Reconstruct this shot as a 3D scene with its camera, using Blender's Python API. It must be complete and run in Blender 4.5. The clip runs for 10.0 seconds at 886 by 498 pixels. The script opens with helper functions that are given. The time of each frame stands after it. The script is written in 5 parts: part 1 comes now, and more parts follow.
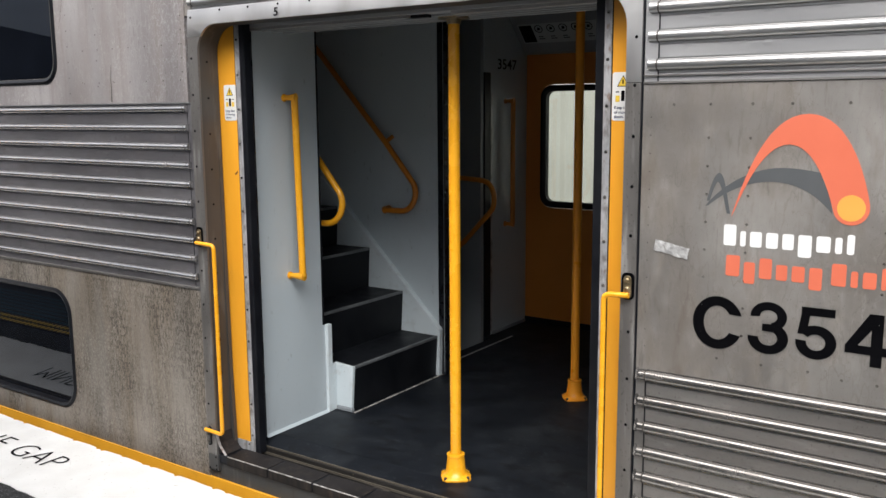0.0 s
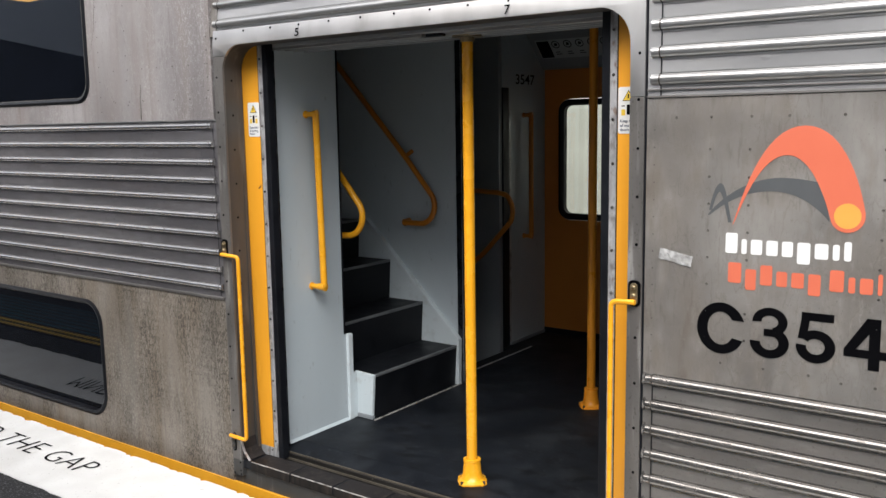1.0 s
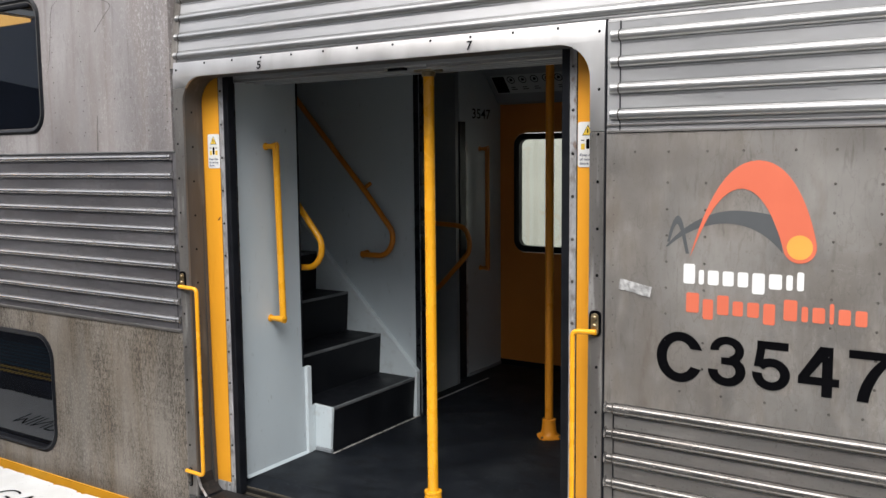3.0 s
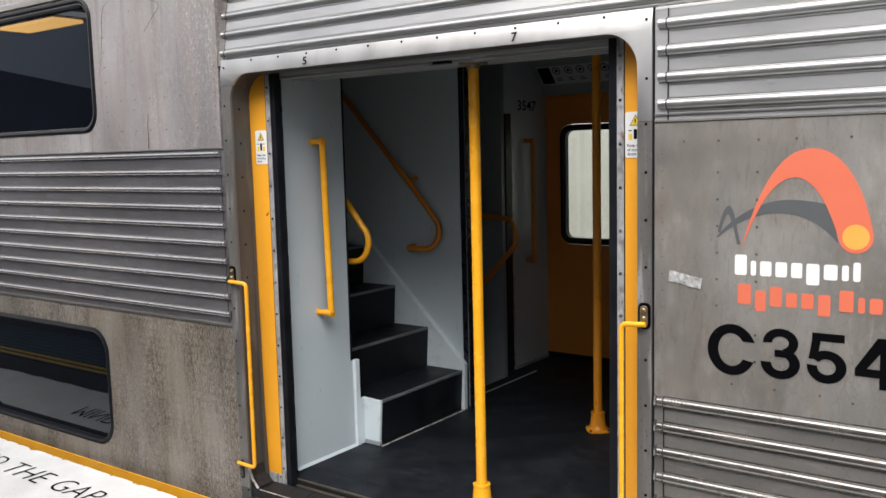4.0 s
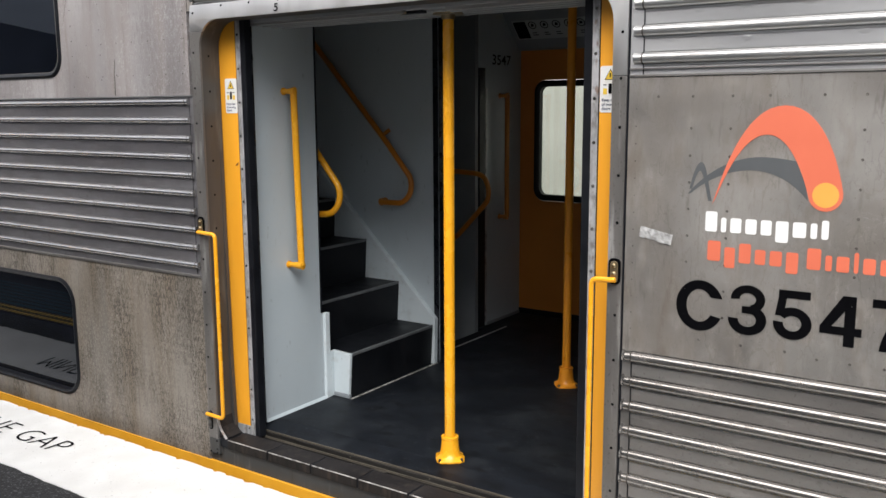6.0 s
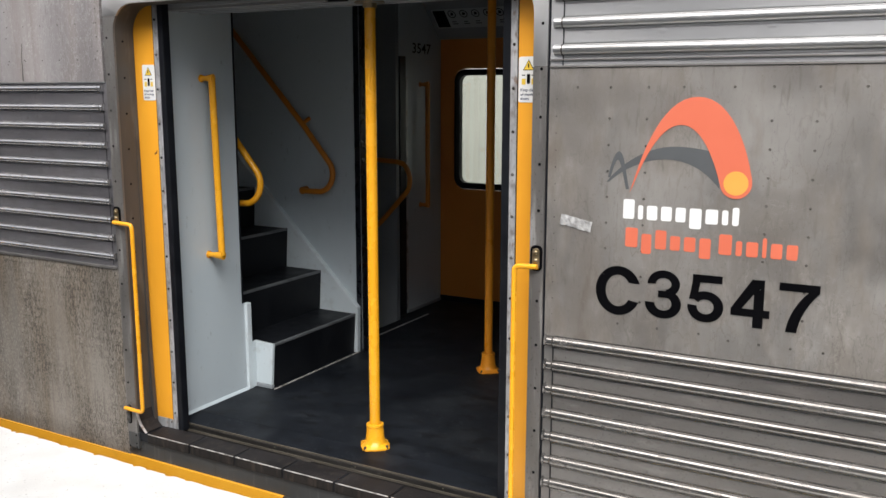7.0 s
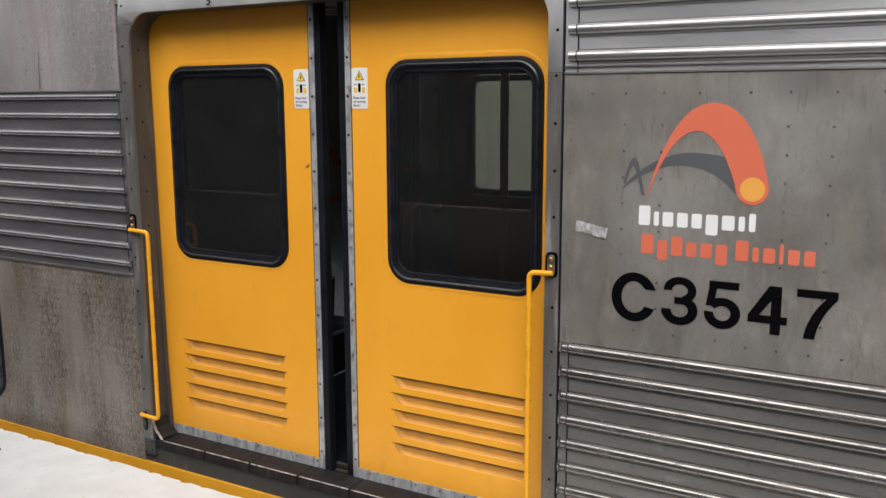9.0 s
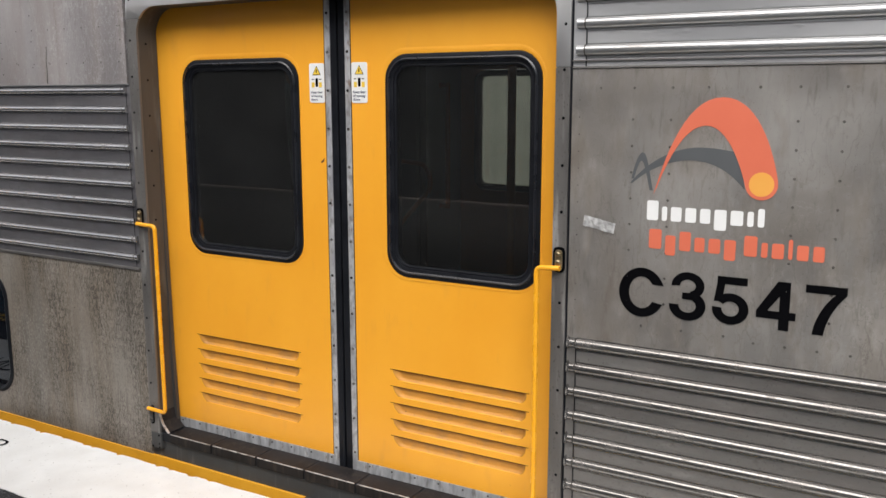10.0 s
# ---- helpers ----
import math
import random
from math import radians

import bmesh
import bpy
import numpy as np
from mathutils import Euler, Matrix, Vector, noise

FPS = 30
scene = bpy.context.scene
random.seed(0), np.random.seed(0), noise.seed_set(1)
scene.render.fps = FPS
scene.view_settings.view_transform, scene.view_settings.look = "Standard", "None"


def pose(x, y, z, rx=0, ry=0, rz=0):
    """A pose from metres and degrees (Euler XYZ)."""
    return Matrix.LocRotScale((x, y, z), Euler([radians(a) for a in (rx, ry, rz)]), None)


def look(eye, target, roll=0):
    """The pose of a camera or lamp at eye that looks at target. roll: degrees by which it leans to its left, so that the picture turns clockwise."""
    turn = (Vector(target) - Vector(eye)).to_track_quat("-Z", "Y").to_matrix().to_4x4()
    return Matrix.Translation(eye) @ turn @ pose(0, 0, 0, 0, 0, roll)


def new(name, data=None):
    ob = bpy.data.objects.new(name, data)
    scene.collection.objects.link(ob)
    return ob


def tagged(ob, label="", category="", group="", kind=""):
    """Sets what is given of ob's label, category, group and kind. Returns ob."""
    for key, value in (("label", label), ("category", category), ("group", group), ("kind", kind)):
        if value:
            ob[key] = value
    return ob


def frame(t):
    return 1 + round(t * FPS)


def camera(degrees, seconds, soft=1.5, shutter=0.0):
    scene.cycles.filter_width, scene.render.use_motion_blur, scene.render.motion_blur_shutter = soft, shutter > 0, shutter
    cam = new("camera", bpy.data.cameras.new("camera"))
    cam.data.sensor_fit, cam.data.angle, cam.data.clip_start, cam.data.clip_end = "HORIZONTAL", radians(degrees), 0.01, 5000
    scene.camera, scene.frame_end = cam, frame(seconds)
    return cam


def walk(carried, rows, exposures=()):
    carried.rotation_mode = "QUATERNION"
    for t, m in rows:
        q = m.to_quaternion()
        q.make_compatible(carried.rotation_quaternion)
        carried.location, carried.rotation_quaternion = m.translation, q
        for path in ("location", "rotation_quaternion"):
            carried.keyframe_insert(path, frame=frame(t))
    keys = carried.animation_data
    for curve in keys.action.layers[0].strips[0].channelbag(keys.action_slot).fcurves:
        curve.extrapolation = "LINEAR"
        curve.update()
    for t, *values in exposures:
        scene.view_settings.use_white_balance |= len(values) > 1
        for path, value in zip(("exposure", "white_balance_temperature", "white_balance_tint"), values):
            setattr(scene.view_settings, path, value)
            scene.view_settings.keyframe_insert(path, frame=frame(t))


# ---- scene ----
cam = camera(53.7, 10.0)
EXPOSURES = ((0.0, 0.27), (7.4, 0.27), (8.0, 0.17), (8.5, -0.11), (9.0, -0.26), (9.5, -0.11), (10.0, -0.07))
PATH = [
    (0, (2.97, -2.573, 1.802), (1.851, -0.945, 1.491), -0.4),
    (0.3, (3.031, -2.584, 1.813), (1.902, -0.963, 1.497), 0.0),
    (0.5, (3.067, -2.601, 1.802), (1.924, -0.989, 1.495), 0.2),
    (0.7, (3.079, -2.614, 1.8), (1.921, -1.011, 1.499), -0.0),
    (1, (3.074, -2.639, 1.802), (1.902, -1.042, 1.524), -0.9),
    (1.2, (3.049, -2.64, 1.796), (1.887, -1.034, 1.533), -1.4),
    (1.5, (3.057, -2.645, 1.799), (1.935, -1.009, 1.546), -1.3),
    (1.8, (3.059, -2.659, 1.789), (2.004, -0.977, 1.549), -0.1),
    (2, (3.046, -2.65, 1.791), (2.033, -0.94, 1.568), 0.4),
    (2.2, (3.048, -2.657, 1.791), (2.033, -0.946, 1.583), -0.0),
    (2.5, (3.057, -2.667, 1.799), (2.016, -0.972, 1.596), -0.6),
    (2.7, (3.056, -2.678, 1.799), (1.997, -0.993, 1.595), -0.6),
    (3.8, (3.052, -2.693, 1.808), (1.9, -1.072, 1.596), -1.1),
    (4, (3.051, -2.683, 1.801), (1.881, -1.076, 1.582), -1.4),
    (4.2, (3.042, -2.67, 1.793), (1.86, -1.073, 1.561), -1.5),
    (4.5, (3.048, -2.678, 1.793), (1.858, -1.092, 1.532), -1.4),
    (4.8, (3.049, -2.676, 1.789), (1.856, -1.098, 1.492), -0.9),
    (5, (3.039, -2.678, 1.784), (1.851, -1.101, 1.465), -0.5),
    (5.5, (3.043, -2.68, 1.785), (1.857, -1.105, 1.45), -0.2),
    (5.8, (3.037, -2.67, 1.785), (1.879, -1.071, 1.462), -0.2),
    (6, (3.044, -2.668, 1.784), (1.932, -1.036, 1.467), -0.3),
    (6.2, (3.047, -2.664, 1.78), (1.999, -0.991, 1.458), -0.3),
    (7.3, (3.033, -2.703, 1.793), (2.083, -0.977, 1.448), 0.1),
    (7.5, (3.03, -2.696, 1.794), (2.073, -0.974, 1.449), 0.1),
    (8, (3.03, -2.692, 1.79), (2.061, -0.975, 1.451), -0.0),
    (8.5, (3.029, -2.695, 1.795), (2.054, -0.981, 1.456), -0.1),
    (9, (3.03, -2.7, 1.795), (2.053, -0.987, 1.462), -0.2),
    (9.5, (3.024, -2.703, 1.8), (2.042, -0.994, 1.463), -0.1),
    (9.8, (3.022, -2.704, 1.792), (2.037, -0.996, 1.453), -0.0),
    (10, (3.024, -2.698, 1.791), (2.036, -0.993, 1.448), -0.1),
]
walk(cam, [(t, look(eye, target, roll)) for t, eye, target, roll in PATH], EXPOSURES)

# ---- world, sun, exposure ----
world = bpy.data.worlds.new("overcast_sky")
scene.world = world
world.use_nodes = True
wn, wl = world.node_tree.nodes, world.node_tree.links
wn.clear()
sky = wn.new("ShaderNodeTexSky")
sky.sky_type, sky.sun_disc = "NISHITA", False
sky.sun_elevation, sky.sun_rotation = radians(50), radians(200)
sky.air_density, sky.dust_density, sky.ozone_density = 1.0, 4.0, 1.0
grey = wn.new("ShaderNodeHueSaturation")
grey.inputs["Saturation"].default_value = 0.42
back = wn.new("ShaderNodeBackground")
back.inputs["Strength"].default_value = 0.215
out = wn.new("ShaderNodeOutputWorld")
wl.new(sky.outputs[0], grey.inputs["Color"])
wl.new(grey.outputs[0], back.inputs["Color"])
wl.new(back.outputs[0], out.inputs["Surface"])
sun = new("sun", bpy.data.lights.new("sun", "SUN"))
sun.data.energy, sun.data.angle, sun.data.color = 3.2, radians(40), (1.0, 0.995, 0.985)
sun.matrix_world = look((3.6, -4.3, 6.1), (0.5, 0.0, 0.0))

# ---- materials ----


def surface(name, dark, light, rough=(0.4, 0.6), metal=0.0, scale=6.0, stretch=(1, 1, 1), bump=0.1, grain=90.0, grain_stretch=(1, 1, 1), stains=(), veins=(), spec=0.5, bands=()):
    """A material of two tones mixed by a coarse noise, with stains, uneven gloss and fine relief."""
    m = bpy.data.materials.new(name)
    m.use_nodes = True
    n, l = m.node_tree.nodes, m.node_tree.links
    b = n["Principled BSDF"]
    co = n.new("ShaderNodeTexCoord")

    def field(size, pull, detail=5.0):
        mp = n.new("ShaderNodeMapping")
        mp.inputs["Scale"].default_value = pull
        l.new(co.outputs["Object"], mp.inputs["Vector"])
        t = n.new("ShaderNodeTexNoise")
        t.inputs["Scale"].default_value, t.inputs["Detail"].default_value = size, detail
        l.new(mp.outputs[0], t.inputs["Vector"])
        return t.outputs["Fac"]

    def span(value, lo, hi, to_lo, to_hi):
        r = n.new("ShaderNodeMapRange")
        r.inputs["From Min"].default_value, r.inputs["From Max"].default_value = lo, hi
        r.inputs["To Min"].default_value, r.inputs["To Max"].default_value = to_lo, to_hi
        l.new(value, r.inputs["Value"])
        return r.outputs[0]

    coarse = field(scale, stretch)
    fine = field(grain, grain_stretch, 3.0)
    mix = n.new("ShaderNodeMix")
    mix.data_type = "RGBA"
    mix.inputs["A"].default_value, mix.inputs["B"].default_value = (*dark, 1), (*light, 1)
    l.new(span(coarse, 0.3, 0.7, 0, 1), mix.inputs["Factor"])
    colour, metal_now, rough_now = mix.outputs["Result"], None, span(coarse, 0.3, 0.7, rough[0], rough[1])
    masks = []
    for tone, size, pull, lo, hi, amount, *cluster in stains:
        mask = span(field(size, pull, 6.0), lo, hi, 0, amount)
        for c in cluster:
            both = n.new("ShaderNodeMath")
            both.operation = "MULTIPLY"
            l.new(mask, both.inputs[0])
            l.new(span(field(c, (1, 1.7, 0.6), 3.0), 0.42, 0.62, 0, 1), both.inputs[1])
            mask = both.outputs[0]
        masks.append((tone, mask))
    for tone, size, pull, width, amount in veins:
        # tide lines: the contours of a noise, broken up by another
        off = n.new("ShaderNodeMath")
        off.operation = "SUBTRACT"
        off.inputs[1].default_value = 0.5
        l.new(field(size, pull, 4.0), off.inputs[0])
        mag = n.new("ShaderNodeMath")
        mag.operation = "ABSOLUTE"
        l.new(off.outputs[0], mag.inputs[0])
        both = n.new("ShaderNodeMath")
        both.operation = "MULTIPLY"
        l.new(span(mag.outputs[0], 0.0, width, amount, 0), both.inputs[0])
        l.new(span(field(4.0, (1.3, 1.1, 0.5), 3.0), 0.38, 0.58, 0.25, 1), both.inputs[1])
        masks.append((tone, both.outputs[0]))
    for tone, centre, width, wobble, amount in bands:
        # an upright run of dirt round one x, its edge wandering with a noise
        split = n.new("ShaderNodeSeparateXYZ")
        l.new(co.outputs["Object"], split.inputs[0])
        off = n.new("ShaderNodeMath")
        off.operation = "MULTIPLY_ADD"
        off.inputs[1].default_value, off.inputs[2].default_value = wobble, -centre - wobble * 0.5
        l.new(field(3.0, (1, 1, 1.4), 4.0), off.inputs[0])
        add = n.new("ShaderNodeMath")
        add.operation = "ADD"
        l.new(split.outputs["X"], add.inputs[0])
        l.new(off.outputs[0], add.inputs[1])
        mag = n.new("ShaderNodeMath")
        mag.operation = "ABSOLUTE"
        l.new(add.outputs[0], mag.inputs[0])
        both = n.new("ShaderNodeMath")
        both.operation = "MULTIPLY"
        l.new(span(mag.outputs[0], 0.0, width, amount, 0), both.inputs[0])
        l.new(span(field(5.0, (1.6, 1, 0.7), 5.0), 0.36, 0.60, 0.2, 1), both.inputs[1])
        masks.append((tone, both.outputs[0]))
    for tone, mask in masks:
        mx = n.new("ShaderNodeMix")
        mx.data_type = "RGBA"
        l.new(mask, mx.inputs["Factor"])
        l.new(colour, mx.inputs["A"])
        mx.inputs["B"].default_value = (*tone, 1)
        colour = mx.outputs["Result"]
        if metal > 0:
            drop = n.new("ShaderNodeMath")
            drop.operation, drop.use_clamp = "MULTIPLY_ADD", True
            drop.inputs[1].default_value = -0.7
            l.new(mask, drop.inputs[0])
            if metal_now is None:
                drop.inputs[2].default_value = metal
            else:
                l.new(metal_now, drop.inputs[2])
            metal_now = drop.outputs[0]
    l.new(colour, b.inputs["Base Color"])
    l.new(rough_now, b.inputs["Roughness"])
    b.inputs["Metallic"].default_value = metal
    if metal_now is not None:
        l.new(metal_now, b.inputs["Metallic"])
    b.inputs["Specular IOR Level"].default_value = spec
    bp = n.new("ShaderNodeBump")
    bp.inputs["Strength"].default_value, bp.inputs["Distance"].default_value = bump, 0.004
    l.new(fine, bp.inputs["Height"])
    l.new(bp.outputs[0], b.inputs["Normal"])
    return m


def pane_glass(name, tint, gloss=(1.0, 1.0, 1.0), veil=0.0, film=(0.6, 0.6, 0.6)):
    """A thin tinted pane: it lets light straight through, mirrors by its angle and carries a faint painted haze."""
    m = bpy.data.materials.new(name)
    m.use_nodes = True
    n, l = m.node_tree.nodes, m.node_tree.links
    n.clear()
    o, mx = n.new("ShaderNodeOutputMaterial"), n.new("ShaderNodeMixShader")
    tr, gl, fr = n.new("ShaderNodeBsdfTransparent"), n.new("ShaderNodeBsdfGlossy"), n.new("ShaderNodeFresnel")
    tr.inputs["Color"].default_value = (*tint, 1)
    gl.inputs["Color"].default_value, gl.inputs["Roughness"].default_value = (*gloss, 1), 0.008
    fr.inputs["IOR"].default_value = 1.55
    l.new(fr.outputs[0], mx.inputs["Fac"])
    l.new(tr.outputs[0], mx.inputs[1])
    l.new(gl.outputs[0], mx.inputs[2])
    # Diffuse haze lifts the dark glass in place of faint reflections.
    df, hazed = n.new("ShaderNodeBsdfDiffuse"), n.new("ShaderNodeMixShader")
    df.inputs["Color"].default_value = (*film, 1)
    co, no, mr = n.new("ShaderNodeTexCoord"), n.new("ShaderNodeTexNoise"), n.new("ShaderNodeMapRange")
    no.inputs["Scale"].default_value = 5.0
    mr.inputs["From Min"].default_value, mr.inputs["From Max"].default_value = 0.3, 0.7
    mr.inputs["To Min"].default_value, mr.inputs["To Max"].default_value = veil * 0.7, veil * 1.3
    l.new(co.outputs["Object"], no.inputs["Vector"])
    l.new(no.outputs["Fac"], mr.inputs["Value"])
    l.new(mr.outputs[0], hazed.inputs["Fac"])
    l.new(mx.outputs[0], hazed.inputs[1])
    l.new(df.outputs[0], hazed.inputs[2])
    l.new(hazed.outputs[0], o.inputs["Surface"])
    return m


STEEL = surface("stainless_panel", (0.207, 0.190, 0.174), (0.388, 0.368, 0.346), (0.32, 0.50), 0.65, 2.2, (1, 1, 1.3), 0.12, 40, (1, 1, 0.2),
                [((0.12, 0.102, 0.083), 4.2, (1.2, 1, 0.8), 0.48, 0.70, 0.5), ((0.115, 0.094, 0.074), 13, (1.5, 1, 0.45), 0.50, 0.70, 0.6),
                 ((0.42, 0.405, 0.385), 16, (1.1, 1, 0.6), 0.54, 0.76, 0.22), ((0.06, 0.05, 0.041), 34, (1.7, 1, 0.3), 0.56, 0.69, 0.65, 3.0),
                 ((0.45, 0.44, 0.42), 70, (1, 1, 0.4), 0.57, 0.70, 0.22, 2.4), ((0.07, 0.06, 0.05), 150, (1, 1, 0.8), 0.63, 0.71, 0.5)],
                [((0.10, 0.088, 0.074), 8, (1.4, 1, 0.45), 0.012, 0.55), ((0.07, 0.06, 0.052), 17, (1.5, 1, 0.6), 0.008, 0.55), ((0.44, 0.43, 0.41), 12, (0.7, 1, 1.3), 0.005, 0.25)],
                bands=[((0.11, 0.09, 0.072), 2.20, 0.30, 0.25, 0.45), ((0.06, 0.05, 0.042), 2.07, 0.05, 0.10, 0.35)])
STEEL_UP = surface("stained_upper_steel", (0.275, 0.250, 0.248), (0.47, 0.445, 0.445), (0.42, 0.62), 0.6, 2.0, (1, 1, 0.5), 0.2, 30, (1, 1, 0.3),
                   [((0.185, 0.155, 0.142), 4.5, (1.4, 1, 0.22), 0.46, 0.68, 0.75), ((0.72, 0.715, 0.71), 62, (1.2, 1, 0.7), 0.55, 0.68, 0.42, 3.0),
                    ((0.66, 0.655, 0.65), 110, (1.2, 1, 0.8), 0.57, 0.68, 0.35, 2.6), ((0.14, 0.12, 0.11), 9, (2.0, 1, 0.10), 0.57, 0.70, 0.6),
                    ((0.12, 0.10, 0.09), 130, (1, 1, 0.5), 0.60, 0.70, 0.5)],
                   [((0.13, 0.11, 0.10), 7, (1.6, 1, 0.25), 0.008, 0.5), ((0.66, 0.655, 0.65), 18, (1.2, 1, 0.7), 0.016, 0.25)],
                   bands=[((0.165, 0.132, 0.115), -0.70, 0.09, 0.10, 0.5), ((0.14, 0.115, 0.10), -1.06, 0.016, 0.03, 0.6)])
STEEL_LOW = surface("grimy_lower_steel", (0.23, 0.206, 0.178), (0.36, 0.323, 0.281), (0.42, 0.62), 0.55, 3.0, (1, 1, 0.4), 0.25, 55, (1, 1, 0.35),
                    [((0.15, 0.108, 0.066), 5, (1.6, 1, 0.16), 0.44, 0.66, 0.75), ((0.46, 0.43, 0.385), 110, (1.2, 1, 0.5), 0.50, 0.62, 0.35, 3.0),
                     ((0.08, 0.064, 0.048), 26, (2.4, 1, 0.10), 0.56, 0.70, 0.5), ((0.06, 0.05, 0.04), 150, (1, 1, 0.7), 0.60, 0.70, 0.6)],
                    [((0.030, 0.022, 0.014), 62, (1.3, 1, 0.36), 0.055, 1.0), ((0.045, 0.035, 0.025), 120, (1.1, 1, 0.5), 0.055, 0.75), ((0.05, 0.038, 0.027), 22, (1.8, 1, 0.18), 0.012, 0.9)])
STEEL_RIB = surface("bright_ribbed_steel", (0.37, 0.37, 0.37), (0.48, 0.48, 0.48), (0.28, 0.40), 0.85, 7, (0.15, 1, 1), 0.012, 60, (0.1, 1, 1),
                    [((0.24, 0.22, 0.20), 14, (0.6, 1, 1), 0.54, 0.78, 0.5), ((0.20, 0.17, 0.15), 60, (0.3, 1, 1), 0.60, 0.72, 0.4)])
# Lower ribs: weaker highlights put into a darker base, with brown stains.
STEEL_RIB_DULL = surface("dimmed_stained_ribbed_steel", (0.20, 0.19, 0.18), (0.32, 0.31, 0.298), (0.20, 0.30), 0.92, 7, (0.15, 1, 1), 0.012, 60, (0.1, 1, 1),
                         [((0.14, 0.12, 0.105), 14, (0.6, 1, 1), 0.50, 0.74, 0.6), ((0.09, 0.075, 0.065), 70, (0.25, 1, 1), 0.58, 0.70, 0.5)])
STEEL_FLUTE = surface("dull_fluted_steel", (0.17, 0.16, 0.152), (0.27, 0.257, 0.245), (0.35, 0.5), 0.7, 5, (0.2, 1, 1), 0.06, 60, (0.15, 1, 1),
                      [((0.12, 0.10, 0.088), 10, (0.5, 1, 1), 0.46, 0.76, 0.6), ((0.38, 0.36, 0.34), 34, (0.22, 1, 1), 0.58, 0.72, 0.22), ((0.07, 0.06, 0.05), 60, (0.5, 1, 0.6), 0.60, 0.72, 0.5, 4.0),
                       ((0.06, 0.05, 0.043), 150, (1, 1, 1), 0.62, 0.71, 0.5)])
# Upper fluting: brightness of the reflected sky put into a lighter base.
STEEL_HIGH = surface("bright_upper_steel", (0.44, 0.44, 0.445), (0.56, 0.56, 0.565), (0.36, 0.52), 0.8, 4, (0.25, 1, 1), 0.35, 8, (0.6, 1, 1),
                     [((0.32, 0.31, 0.30), 9, (0.5, 1, 1), 0.5, 0.8, 0.5)])
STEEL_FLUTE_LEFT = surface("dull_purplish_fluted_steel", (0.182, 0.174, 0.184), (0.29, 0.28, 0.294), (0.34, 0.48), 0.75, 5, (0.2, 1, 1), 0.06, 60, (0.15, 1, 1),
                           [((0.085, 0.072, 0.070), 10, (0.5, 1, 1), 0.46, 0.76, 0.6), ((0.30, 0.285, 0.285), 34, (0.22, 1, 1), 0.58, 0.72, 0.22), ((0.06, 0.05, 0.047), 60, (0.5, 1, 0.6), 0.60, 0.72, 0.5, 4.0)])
# Left ribs: stronger highlights put into a lighter base.
STEEL_RIB_LEFT = surface("brightened_ribbed_steel", (0.46, 0.447, 0.443), (0.65, 0.633, 0.625), (0.18, 0.28), 0.92, 7, (0.15, 1, 1), 0.012, 60, (0.1, 1, 1),
                         [((0.26, 0.23, 0.21), 14, (0.6, 1, 1), 0.54, 0.78, 0.5), ((0.16, 0.135, 0.12), 70, (0.25, 1, 1), 0.60, 0.72, 0.4)])
DIMPLE = surface("dark_brown_detail", (0.045, 0.039, 0.033), (0.085, 0.075, 0.065), (0.5, 0.6), 0.3, 30)
# Frame steel in two tones: the jambs' dimmer light is in this darker, stained one.
FRAME_DULL = surface("darkened_frame_steel", (0.125, 0.118, 0.11), (0.225, 0.214, 0.203), (0.38, 0.55), 0.6, 6, (1, 1, 0.25), 0.08, 60, (1, 1, 0.2),
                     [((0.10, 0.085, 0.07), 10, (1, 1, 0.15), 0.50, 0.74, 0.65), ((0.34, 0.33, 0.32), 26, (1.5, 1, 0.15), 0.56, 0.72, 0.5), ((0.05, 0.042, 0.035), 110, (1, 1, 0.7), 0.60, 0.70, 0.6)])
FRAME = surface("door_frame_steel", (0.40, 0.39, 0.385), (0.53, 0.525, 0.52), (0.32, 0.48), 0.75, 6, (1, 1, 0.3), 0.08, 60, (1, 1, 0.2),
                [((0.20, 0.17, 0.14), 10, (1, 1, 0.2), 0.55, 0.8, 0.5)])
REVEAL = surface("dark_stained_reveal", (0.052, 0.047, 0.042), (0.10, 0.092, 0.085), (0.45, 0.6), 0.35, 5, (1, 1, 0.3), 0.1, 60, (1, 1, 0.3),
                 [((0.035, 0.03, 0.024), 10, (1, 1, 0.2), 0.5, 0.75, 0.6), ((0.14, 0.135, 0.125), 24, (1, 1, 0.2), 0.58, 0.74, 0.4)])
STRIP = surface("scuffed_edge_strip", (0.36, 0.36, 0.37), (0.62, 0.62, 0.63), (0.35, 0.55), 0.6, 22, (1, 1, 0.3), 0.1, 80, (1, 1, 1),
                [((0.12, 0.105, 0.095), 30, (1, 1, 0.5), 0.50, 0.66, 0.75), ((0.72, 0.71, 0.69), 90, (1, 1, 0.5), 0.58, 0.70, 0.35), ((0.16, 0.08, 0.04), 46, (1, 1, 0.5), 0.62, 0.72, 0.7)])
DOOR_YELLOW = surface("door_yellow_paint", (0.765, 0.325, 0.021), (0.84, 0.38, 0.029), (0.32, 0.42), 0.0, 2.5, (1, 1, 0.6), 0.03, 120, (1, 1, 1),
                      [((0.60, 0.28, 0.05), 14, (1, 1, 0.3), 0.60, 0.82, 0.4), ((0.45, 0.22, 0.06), 40, (1.5, 1, 0.2), 0.66, 0.76, 0.35, 3.0), ((0.16, 0.07, 0.03), 55, (1, 1, 1), 0.755, 0.775, 0.8)])
